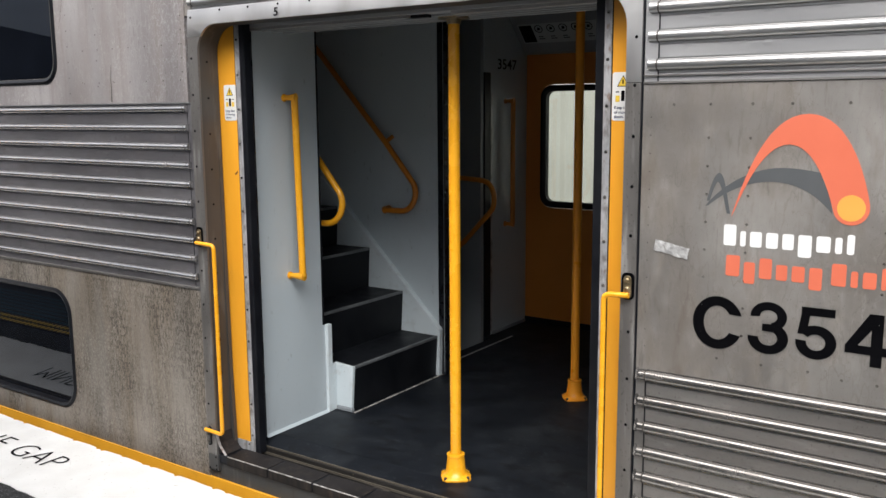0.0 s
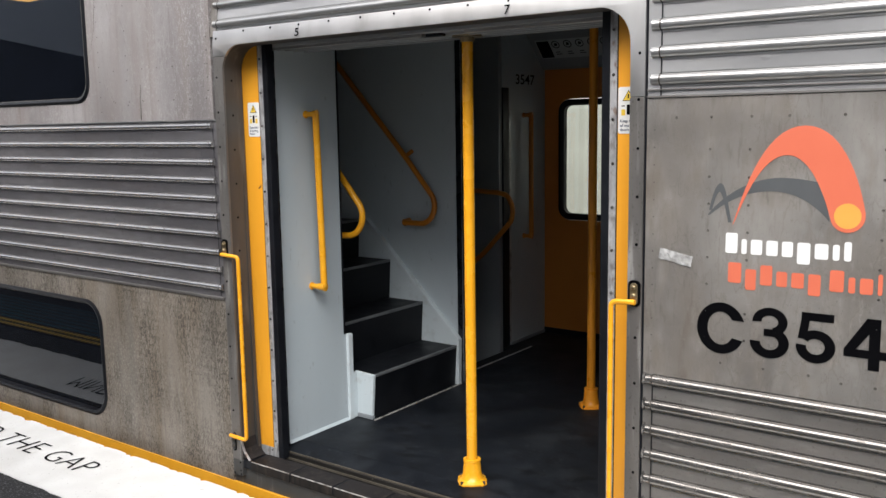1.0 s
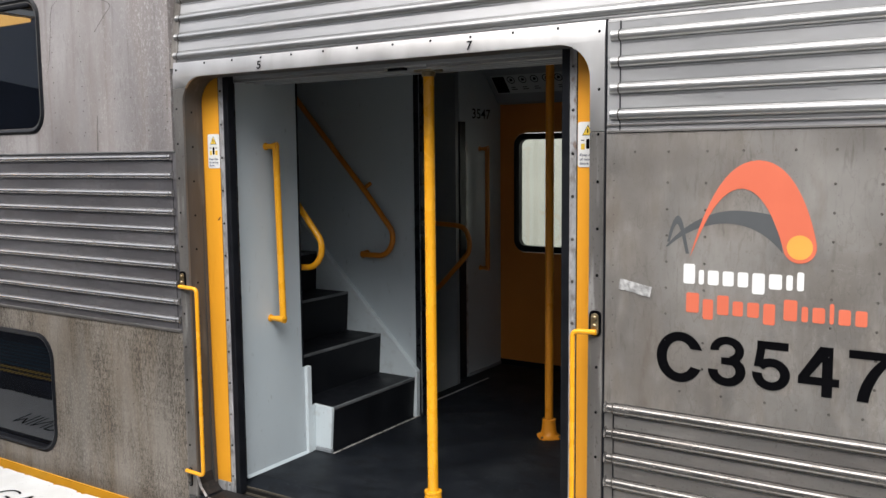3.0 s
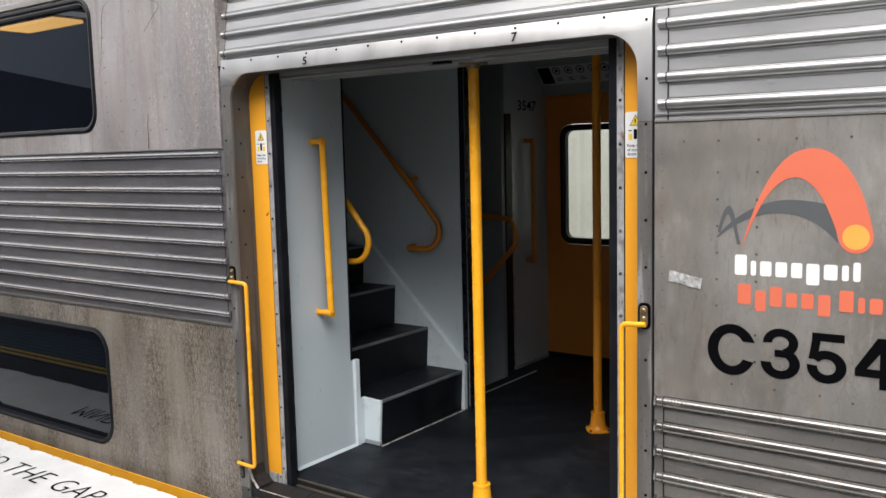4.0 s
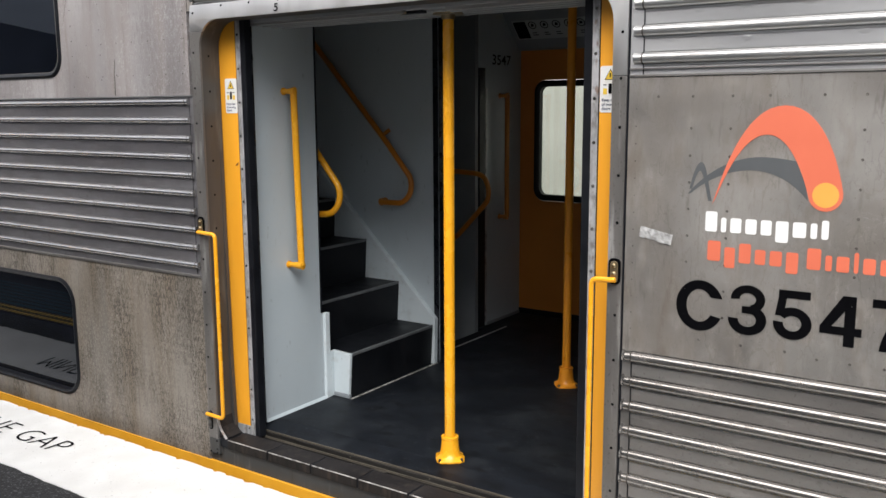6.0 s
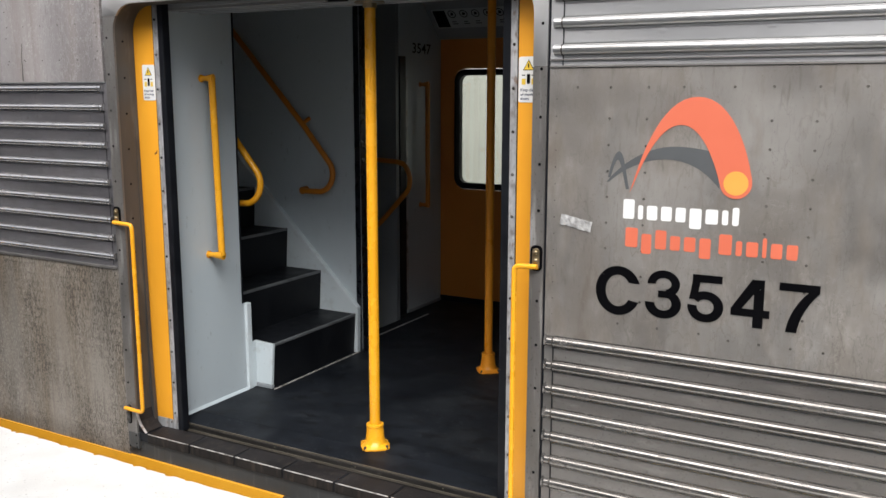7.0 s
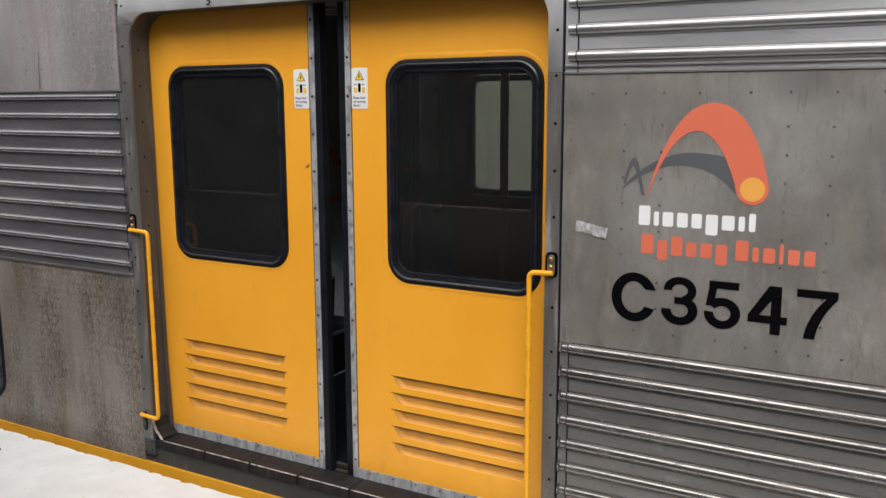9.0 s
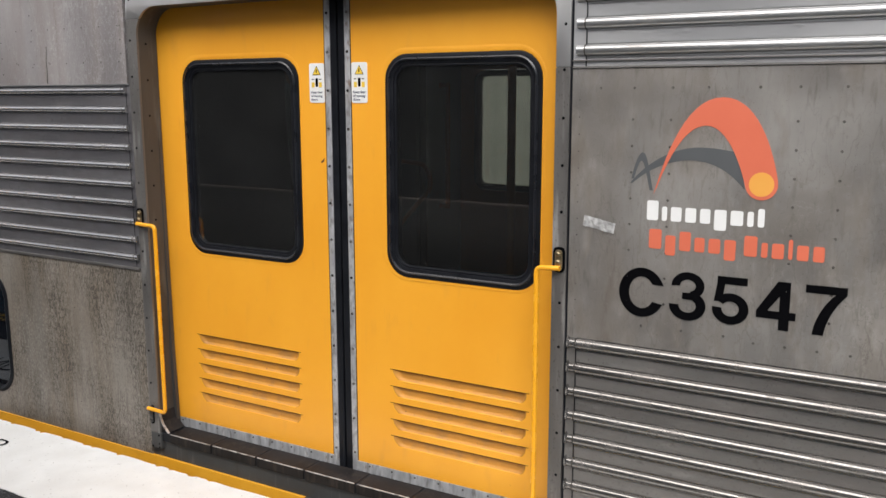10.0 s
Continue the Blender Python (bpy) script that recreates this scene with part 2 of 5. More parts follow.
# Louvre paint holds brown grime plus the recess shade, as a darker yellow.
LOUVRE_YELLOW = surface("grimy_shaded_louvre_paint", (0.45, 0.195, 0.030), (0.60, 0.265, 0.036), (0.4, 0.55), 0.0, 7, (1, 1, 1), 0.05, 120, (1, 1, 1),
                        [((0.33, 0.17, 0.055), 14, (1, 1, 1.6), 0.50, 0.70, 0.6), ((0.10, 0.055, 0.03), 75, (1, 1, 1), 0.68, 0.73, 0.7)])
LIP = surface("lip_shadow_brown", (0.030, 0.010, 0.004), (0.065, 0.024, 0.008), (0.6, 0.75), 0.0, 40, spec=0.15)
INNER_YELLOW = surface("inner_door_paint", (0.58, 0.200, 0.030), (0.66, 0.23, 0.036), (0.35, 0.5), 0.0, 3, (1, 1, 1), 0.03, 120)
RAIL_YELLOW = surface("handrail_yellow_enamel", (0.81, 0.355, 0.014), (0.87, 0.40, 0.018), (0.22, 0.32), 0.0, 9, (1, 1, 1), 0.03, 140, (1, 1, 1),
                      [((0.50, 0.22, 0.03), 30, (1, 1, 1), 0.70, 0.82, 0.25)])
# Rail yellow again, with the vestibule's shade mixed into two darker oranges.
RAIL_SHADED = surface("shaded_rail_enamel", (0.52, 0.17, 0.012), (0.60, 0.205, 0.017), (0.28, 0.4), 0.0, 9, (1, 1, 1), 0.03, 140)
POLE_SHADED = surface("shaded_pole_enamel", (0.64, 0.235, 0.014), (0.72, 0.275, 0.018), (0.26, 0.38), 0.0, 9, (1, 1, 1), 0.03, 140)
STRIPE_YELLOW = surface("sill_yellow_paint", (0.74, 0.34, 0.02), (0.82, 0.40, 0.03), (0.45, 0.6), 0.0, 5, (1, 1, 1), 0.06, 90, (1, 1, 1),
                        [((0.30, 0.18, 0.06), 18, (0.4, 1, 1), 0.6, 0.8, 0.5)])
RUBBER = surface("black_rubber", (0.005, 0.0055, 0.0075), (0.009, 0.010, 0.013), (0.36, 0.5), 0.0, 12, (1, 1, 1), 0.05, 90, spec=0.22)
RUBBER_SHEEN = surface("polished_black_rubber", (0.006, 0.007, 0.010), (0.011, 0.0125, 0.017), (0.22, 0.34), 0.0, 12, (1, 1, 1), 0.05, 90, spec=0.5)
LINING = surface("grey_wall_laminate", (0.43, 0.48, 0.505), (0.485, 0.535, 0.56), (0.35, 0.48), 0.0, 2.0, (1, 1, 0.6), 0.03, 160, (1, 1, 1),
                 [((0.36, 0.39, 0.40), 5, (1, 1, 0.5), 0.55, 0.85, 0.35), ((0.20, 0.21, 0.21), 40, (1, 1, 0.4), 0.66, 0.74, 0.4)])
# Cove grey is lowered to put the upper vestibule's dimness into the colour.
COVE = surface("darkened_cove_grey", (0.21, 0.227, 0.24), (0.26, 0.278, 0.29), (0.4, 0.55), 0.0, 3.0, (1, 1, 1), 0.03, 160)
CARD = surface("notice_card", (0.42, 0.44, 0.45), (0.46, 0.48, 0.49), (0.4, 0.5), 0.0, 5, (1, 1, 1), 0.02, 90)
# Ceiling grey goes darker still, with the shade up there painted in.
CEILING_GREY = surface("shaded_ceiling_grey", (0.11, 0.118, 0.127), (0.15, 0.158, 0.168), (0.45, 0.6), 0.0, 3.0, (1, 1, 1), 0.03, 160)
LINING_EDGE = surface("pale_wall_paint", (0.56, 0.62, 0.64), (0.62, 0.675, 0.695), (0.35, 0.5), 0.0, 6, (1, 1, 1), 0.05, 90, (1, 1, 1),
                      [((0.36, 0.35, 0.33), 18, (1, 1, 1), 0.56, 0.74, 0.35), ((0.12, 0.10, 0.08), 60, (1, 1, 1), 0.66, 0.74, 0.3)])
FLOOR = surface("dark_vinyl_floor", (0.0044, 0.0057, 0.0085), (0.0080, 0.0102, 0.0142), (0.48, 0.66), 0.0, 4, (1, 1, 1), 0.05, 200, (1, 1, 1),
                [((0.020, 0.023, 0.027), 6, (1, 1, 1), 0.50, 0.70, 0.6), ((0.0035, 0.0042, 0.0055), 11, (0.8, 1.3, 1), 0.53, 0.62, 0.8), ((0.040, 0.043, 0.047), 40, (1, 1, 1), 0.58, 0.70, 0.5, 3.0)], spec=0.22)
STEP = surface("black_rubber_tread", (0.0052, 0.0060, 0.0080), (0.0092, 0.0104, 0.0132), (0.42, 0.6), 0.0, 8, (1, 1, 1), 0.05, 150, spec=0.22)
NOSING = surface("grey_nosing", (0.085, 0.09, 0.096), (0.155, 0.162, 0.168), (0.4, 0.55), 0.0, 12, (1, 1, 1), 0.05, 100)
TREAD = surface("worn_sill_tread", (0.0112, 0.0100, 0.0102), (0.0215, 0.0192, 0.0193), (0.55, 0.7), 0.0, 9, (1, 1, 1), 0.2, 140, (1, 1, 1),
                [((0.045, 0.037, 0.03), 20, (1, 1, 1), 0.56, 0.72, 0.5), ((0.06, 0.05, 0.042), 90, (1, 1, 0.6), 0.60, 0.70, 0.5)], spec=0.22)
THRESH = surface("worn_threshold", (0.013, 0.012, 0.011), (0.034, 0.031, 0.028), (0.45, 0.6), 0.4, 14, (0.2, 1, 1), 0.1, 90, (1, 1, 1), [((0.16, 0.14, 0.115), 30, (0.3, 1, 1), 0.60, 0.74, 0.5)])
NOSE_WORN = surface("rubbed_step_edge", (0.24, 0.22, 0.20), (0.60, 0.57, 0.54), (0.35, 0.5), 0.2, 26, (1, 1, 1), 0.1, 90, (1, 1, 1), [((0.04, 0.034, 0.03), 40, (1, 1, 1), 0.52, 0.66, 0.8)])
RISER = surface("brown_step_grime", (0.0075, 0.0058, 0.0050), (0.016, 0.0125, 0.0105), (0.5, 0.7), 0.0, 9, (1, 1, 0.3), 0.3, 90, (1, 1, 0.4),
                [((0.045, 0.032, 0.024), 42, (1, 1, 0.22), 0.56, 0.70, 0.6), ((0.003, 0.0025, 0.002), 60, (1, 1, 0.25), 0.54, 0.66, 0.7)], spec=0.25)
THRESH_LIP = surface("rubbed_threshold_edge", (0.09, 0.078, 0.062), (0.19, 0.165, 0.13), (0.4, 0.55), 0.5, 20, (0.2, 1, 1), 0.1, 90, (1, 1, 1), [((0.04, 0.033, 0.026), 30, (0.3, 1, 1), 0.54, 0.70, 0.7)])
SKIRT = surface("dirty_skirt_steel", (0.040, 0.040, 0.040), (0.075, 0.075, 0.073), (0.5, 0.65), 0.3, 5, (0.6, 1, 0.4), 0.1, 70, (1, 1, 0.3),
                [((0.03, 0.025, 0.02), 12, (1.6, 1, 0.12), 0.5, 0.70, 0.7), ((0.13, 0.12, 0.11), 30, (1.4, 1, 0.15), 0.58, 0.72, 0.5)])
HOUSING = surface("grey_housing_paint", (0.32, 0.33, 0.34), (0.40, 0.41, 0.42), (0.4, 0.55), 0.0, 9, (0.4, 1, 1), 0.08, 90)
BRASS = surface("worn_brassy_steel", (0.24, 0.185, 0.105), (0.46, 0.37, 0.23), (0.3, 0.45), 0.85, 30, (1, 1, 1), 0.1, 90, (1, 1, 1), [((0.06, 0.045, 0.03), 60, (1, 1, 1), 0.52, 0.66, 0.7)])
BLACK = surface("black_vinyl_lettering", (0.002, 0.002, 0.0026), (0.0028, 0.0028, 0.0036), (0.55, 0.65), 0.0, 10, (1, 1, 1), 0.02, 90, spec=0.03)
WHITE = surface("white_vinyl", (0.72, 0.715, 0.70), (0.77, 0.765, 0.75), (0.4, 0.5), 0.0, 10, (1, 1, 1), 0.02, 90)
ORANGE = surface("orange_vinyl", (0.595, 0.138, 0.077), (0.635, 0.15, 0.083), (0.45, 0.55), 0.0, 8, (1, 1, 1), 0.02, 90, spec=0.3)
AMBER = surface("amber_vinyl", (0.72, 0.33, 0.06), (0.76, 0.36, 0.07), (0.4, 0.5), 0.0, 8, (1, 1, 1), 0.02, 90)
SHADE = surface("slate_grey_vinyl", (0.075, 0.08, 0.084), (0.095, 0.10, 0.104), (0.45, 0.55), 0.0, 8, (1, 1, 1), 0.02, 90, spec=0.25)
STUD = surface("dull_domed_rivet", (0.13, 0.125, 0.12), (0.24, 0.235, 0.225), (0.22, 0.34), 0.85, 40, (1, 1, 1), 0.05, 90, (1, 1, 1), [((0.09, 0.075, 0.06), 160, (1, 1, 1), 0.52, 0.66, 0.6)])
CHIP = surface("bared_brown_primer", (0.13, 0.045, 0.014), (0.22, 0.08, 0.025), (0.6, 0.7), 0.0, 60)
KICK = surface("scraped_kick_steel", (0.30, 0.30, 0.305), (0.58, 0.58, 0.585), (0.35, 0.55), 0.4, 26, (1.2, 1, 0.35), 0.1, 80, (1, 1, 1),
               [((0.10, 0.09, 0.08), 34, (1, 1, 0.35), 0.54, 0.66, 0.75), ((0.16, 0.08, 0.04), 46, (1, 1, 0.5), 0.64, 0.72, 0.6)])
TAPE = surface("crumpled_pale_tape", (0.22, 0.215, 0.21), (0.50, 0.495, 0.49), (0.3, 0.5), 0.0, 60, (1, 1, 1), 0.5, 120)
SIGN_YELLOW = surface("sign_yellow", (0.75, 0.50, 0.05), (0.80, 0.55, 0.06), (0.4, 0.5), 0.0, 10, (1, 1, 1), 0.02, 90)
SIGN_BLUE = surface("sign_dark_blue", (0.02, 0.03, 0.07), (0.025, 0.04, 0.09), (0.4, 0.5), 0.0, 10, (1, 1, 1), 0.02, 90)
PLAT_WHITE = surface("white_platform_paint", (0.69, 0.675, 0.645), (0.79, 0.78, 0.755), (0.55, 0.7), 0.0, 6, (1, 1, 1), 0.25, 120, (1, 1, 1),
                     [((0.07, 0.065, 0.06), 34, (1, 1, 1), 0.735, 0.75, 0.9), ((0.60, 0.585, 0.55), 7, (1, 1, 1), 0.56, 0.76, 0.2), ((0.30, 0.28, 0.25), 80, (1, 1, 1), 0.66, 0.72, 0.6)])
ASPHALT = surface("platform_asphalt", (0.009, 0.009, 0.0098), (0.018, 0.018, 0.019), (0.6, 0.85), 0.0, 5, (1, 1, 1), 1.0, 85, (1, 1, 1),
                  [((0.004, 0.004, 0.004), 70, (1, 1, 1), 0.50, 0.58, 0.8), ((0.13, 0.13, 0.134), 95, (1, 1, 1), 0.58, 0.64, 0.75), ((0.07, 0.07, 0.07), 150, (1, 1, 1), 0.58, 0.66, 0.6)])
CONCRETE = surface("coping_concrete", (0.20, 0.19, 0.175), (0.30, 0.285, 0.265), (0.7, 0.85), 0.0, 5, (1, 1, 1), 0.3, 90)
DOT_YELLOW = surface("tactile_yellow", (0.76, 0.46, 0.03), (0.85, 0.55, 0.05), (0.45, 0.6), 0.0, 12, (1, 1, 1), 0.1, 90)
DOT_TEAL = surface("tactile_teal", (0.008, 0.085, 0.12), (0.014, 0.115, 0.155), (0.5, 0.65), 0.0, 12, (1, 1, 1), 0.1, 90)
CANOPY = surface("canopy_grey_paint", (0.58, 0.66, 0.80), (0.63, 0.71, 0.84), (0.5, 0.7), 0.0, 3, (1, 1, 1), 0.1, 60)
FAR_WALL = surface("pale_far_wall", (0.42, 0.42, 0.395), (0.48, 0.48, 0.455), (0.7, 0.8), 0.0, 1.5, (1, 1, 1), 0.1, 40)
DARK_WALL = surface("dark_navy_reflection_wall", (0.035, 0.042, 0.06), (0.05, 0.058, 0.08), (0.5, 0.6), 0.0, 1.0, (1, 1, 1), 0.1, 30)
# Translucency is assumed, to brighten the canopy mirrored in the upper window.
SHEET = bpy.data.materials.new("translucent_canopy_sheet")
SHEET.use_nodes = True
sn, sl = SHEET.node_tree.nodes, SHEET.node_tree.links
film, mild, mixed = sn.new("ShaderNodeBsdfTranslucent"), sn.new("ShaderNodeBsdfDiffuse"), sn.new("ShaderNodeMixShader")
film.inputs["Color"].default_value, mild.inputs["Color"].default_value = (0.56, 0.59, 0.63, 1), (0.5, 0.53, 0.58, 1)
mixed.inputs["Fac"].default_value = 0.25
sl.new(film.outputs[0], mixed.inputs[1])
sl.new(mild.outputs[0], mixed.inputs[2])
sl.new(mixed.outputs[0], sn["Material Output"].inputs["Surface"])
LAMP = bpy.data.materials.new("warm_strip_light")
LAMP.use_nodes = True
LAMP.node_tree.nodes["Principled BSDF"].inputs["Emission Color"].default_value = (1.0, 0.55, 0.16, 1)
LAMP.node_tree.nodes["Principled BSDF"].inputs["Emission Strength"].default_value = 8.0
BALLAST = surface("track_ballast", (0.10, 0.09, 0.08), (0.20, 0.18, 0.16), (0.8, 0.95), 0.0, 20, (1, 1, 1), 1.0, 60)
BRICKISH = surface("dim_building_wall", (0.27, 0.262, 0.25), (0.32, 0.312, 0.30), (0.7, 0.85), 0.0, 0.8, (1, 1, 1), 0.2, 30)
GLASS = pane_glass("tinted_door_glass", (0.50, 0.51, 0.49), veil=0.0055)
GLASS_DARK = pane_glass("dark_window_glass", (0.03, 0.035, 0.045), (0.69, 0.72, 0.76), 0.006, (0.35, 0.45, 0.75))

# ---- mesh helpers ----
ROOT = {}


def thing(name, at, label, category, group="", kind=""):
    ob = new(name)
    ob.empty_display_size = 0.05
    ob.location = at
    ROOT[ob] = Vector(at)
    return tagged(ob, label, category, group, kind)


def part(name, bm, material, parent, label="", smooth=False, kind=""):
    """Links a bmesh, built in world coordinates, as one mesh under a thing or part."""
    base = ROOT[parent]
    bmesh.ops.recalc_face_normals(bm, faces=bm.faces)
    bmesh.ops.translate(bm, verts=bm.verts, vec=-base)
    me = bpy.data.meshes.new(name)
    bm.to_mesh(me)
    bm.free()
    me.materials.append(material)
    if smooth:
        me.shade_smooth()
        me.set_sharp_from_angle(angle=radians(38))
    ob = new(name, me)
    ob.parent = parent
    ROOT[ob] = base
    return tagged(ob, label, kind=kind)


def single(name, bm, material, at, label, category, group="", kind="", smooth=False):
    """One mesh that is a thing of its own."""
    bmesh.ops.recalc_face_normals(bm, faces=bm.faces)
    bmesh.ops.translate(bm, verts=bm.verts, vec=-Vector(at))
    me = bpy.data.meshes.new(name)
    bm.to_mesh(me)
    bm.free()
    me.materials.append(material)
    if smooth:
        me.shade_smooth()
        me.set_sharp_from_angle(angle=radians(38))
    ob = new(name, me)
    ob.location = at
    ROOT[ob] = Vector(at)
    return tagged(ob, label, category, group, kind)


def add_box(bm, x0, x1, y0, y1, z0, z1):
    v = [bm.verts.new((x, y, z)) for x in (x0, x1) for y in (y0, y1) for z in (z0, z1)]
    for f in ((0, 1, 3, 2), (4, 6, 7, 5), (0, 4, 5, 1), (2, 3, 7, 6), (0, 2, 6, 4), (1, 5, 7, 3)):
        bm.faces.new([v[i] for i in f])


def box(x0, x1, y0, y1, z0, z1, bevel=0.0):
    bm = bmesh.new()
    add_box(bm, x0, x1, y0, y1, z0, z1)
    if bevel:
        bmesh.ops.bevel(bm, geom=bm.edges[:], offset=bevel, segments=2, affect="EDGES", profile=0.5)
    return bm


def prism(outline, y0, y1, bevel=0.0):
    """A polygon in x and z, drawn out along y."""
    bm = bmesh.new()
    a = [bm.verts.new((x, y0, z)) for x, z in outline]
    b = [bm.verts.new((x, y1, z)) for x, z in outline]
    front = bm.faces.new(a)
    bm.faces.new(b[::-1])
    n = len(a)
    for i in range(n):
        bm.faces.new((a[i], b[i], b[(i + 1) % n], a[(i + 1) % n]))
    if bevel:
        bmesh.ops.bevel(bm, geom=list(front.edges), offset=bevel, segments=2, affect="EDGES", profile=0.5)
    return bm


def rrect(x0, x1, z0, z1, r, n=8):
    pts = []
    for cx, cz, a in ((x1 - r, z1 - r, 0), (x0 + r, z1 - r, 90), (x0 + r, z0 + r, 180), (x1 - r, z0 + r, 270)):
        for i in range(n + 1):
            t = radians(a + 90 * i / n)
            pts.append((cx + r * math.cos(t), cz + r * math.sin(t)))
    return pts


def corners(x0, x1, z0, z1, n=8):
    return [c for c in ((x1, z1), (x0, z1), (x0, z0), (x1, z0)) for i in range(n + 1)]


def ring(outer, inner, y0, y1, round_front=0.0):
    """A frame between two outlines with as many points, from y0 (front) to y1."""
    bm = bmesh.new()
    loops = [[bm.verts.new((x, y, z)) for x, z in o] for o, y in ((outer, y0), (inner, y0), (inner, y1), (outer, y1))]
    if round_front:
        mid = [bm.verts.new(((a[0] + b[0]) / 2, y0 - round_front, (a[1] + b[1]) / 2)) for a, b in zip(outer, inner)]
        loops.insert(1, mid)
    n, k = len(outer), len(loops)
    for s in range(k):
        a, b = loops[s], loops[(s + 1) % k]
        for i in range(n):
            j = (i + 1) % n
            bm.faces.new((a[i], a[j], b[j], b[i]))
    bmesh.ops.remove_doubles(bm, verts=bm.verts, dist=1e-5)
    return bm


def fillet(pts, r, n=6):
    """A polyline with its inner corners rounded."""
    pts = [Vector(p) for p in pts]
    res = [pts[0]]
    for a, b, c in zip(pts, pts[1:], pts[2:]):
        d0, d1 = (a - b), (c - b)
        k = min(r, d0.length * 0.49, d1.length * 0.49)
        p, q = b + d0.normalized() * k, b + d1.normalized() * k
        res += [p * (1 - t) ** 2 + b * 2 * t * (1 - t) + q * t * t for t in (i / n for i in range(n + 1))]
    return res + [pts[-1]]


def add_tube(bm, pts, r, seg=14):
    pts = [Vector(p) for p in pts]
    u = None
    rings = []
    for i, p in enumerate(pts):
        d = (pts[min(i + 1, len(pts) - 1)] - pts[max(i - 1, 0)]).normalized()
        if u is None:
            u = d.orthogonal().normalized()
        u = (u - d * u.dot(d)).normalized()
        w = d.cross(u)
        rr = r[i] if isinstance(r, (list, tuple)) else r
        rings.append([bm.verts.new(p + (u * math.cos(2 * math.pi * k / seg) + w * math.sin(2 * math.pi * k / seg)) * rr) for k in range(seg)])
    for a, b in zip(rings, rings[1:]):
        for k in range(seg):
            bm.faces.new((a[k], a[(k + 1) % seg], b[(k + 1) % seg], b[k]))
    bm.faces.new(rings[0][::-1])
    bm.faces.new(rings[-1])


def tube(pts, r, seg=14):
    bm = bmesh.new()
    add_tube(bm, pts, r, seg)
    return bm


def add_rivet(bm, x, y, z, r=0.005, h=0.003, axis="y", out=-1):
    """A low round head that stands off a wall."""
    rings = []
    for rr, hh in ((r, 0), (r * 0.75, h * 0.8)):
        ringv = []
        for i in range(8):
            a = math.pi * i / 4
            if axis == "y":
                ringv.append(bm.verts.new((x + rr * math.cos(a), y + out * hh, z + rr * math.sin(a))))
            else:
                ringv.append(bm.verts.new((x + out * hh, y + rr * math.cos(a), z + rr * math.sin(a))))
        rings.append(ringv)
    for i in range(8):
        bm.faces.new((rings[0][i], rings[0][(i + 1) % 8], rings[1][(i + 1) % 8], rings[1][i]))
    bm.faces.new(rings[1])


def rivets(spots, y, r=0.005, h=0.003, axis="y", out=-1):
    bm = bmesh.new()
    for a, z in spots:
        add_rivet(bm, a if axis == "y" else y, y if axis == "y" else a, z, r, h, axis, out)
    return bm


def letters(text, x0, x1, z0, z1, bold=0.0):
    """A bmesh of writing in the x-z plane at y = 0, fitted to a box."""
    cu = bpy.data.curves.new("writing", "FONT")
    cu.body, cu.offset, cu.extrude, cu.resolution_u = text, bold, 0.0, 4
    ob = bpy.data.objects.new("writing", cu)
    scene.collection.objects.link(ob)
    bpy.context.view_layer.update()
    me = bpy.data.meshes.new_from_object(ob)
    bm = bmesh.new()
    bm.from_mesh(me)
    bpy.data.objects.remove(ob)
    bpy.data.curves.remove(cu)
    bpy.data.meshes.remove(me)
    xs, ys = [v.co.x for v in bm.verts], [v.co.y for v in bm.verts]
    ax, bx, ay, by = min(xs), max(xs), min(ys), max(ys)
    for v in bm.verts:
        v.co = ((v.co.x - ax) / (bx - ax) * (x1 - x0) + x0, 0, (v.co.y - ay) / (by - ay) * (z1 - z0) + z0)
    return bm


def shifted(bm, x=0.0, y=0.0, z=0.0):
    bmesh.ops.translate(bm, verts=bm.verts, vec=(x, y, z))
    return bm


def bezier(p, n=14):
    (x0, y0), (x1, y1), (x2, y2), (x3, y3) = p
    return [((1 - t) ** 3 * x0 + 3 * t * (1 - t) ** 2 * x1 + 3 * t * t * (1 - t) * x2 + t ** 3 * x3,
             (1 - t) ** 3 * y0 + 3 * t * (1 - t) ** 2 * y1 + 3 * t * t * (1 - t) * y2 + t ** 3 * y3) for t in (i / n for i in range(n + 1))]


def joined(*parts):
    """Several bmeshes in one."""
    bm = bmesh.new()
    for p in parts:
        me = bpy.data.meshes.new("tmp")
        p.to_mesh(me)
        p.free()
        bm.from_mesh(me)
        bpy.data.meshes.remove(me)
    return bm

# ---- sizes ----
SILL, FLOOR_Z, HEAD = 0.253, 0.285, 2.172
DOOR_L, DOOR_R = -0.066, 1.888
PLAT_Z, PLAT_Y = 0.14, -0.100
PITCH = 0.0835
LEAF_Y = 0.11
WIDTH = 3.05

# ---- platform and surroundings ----


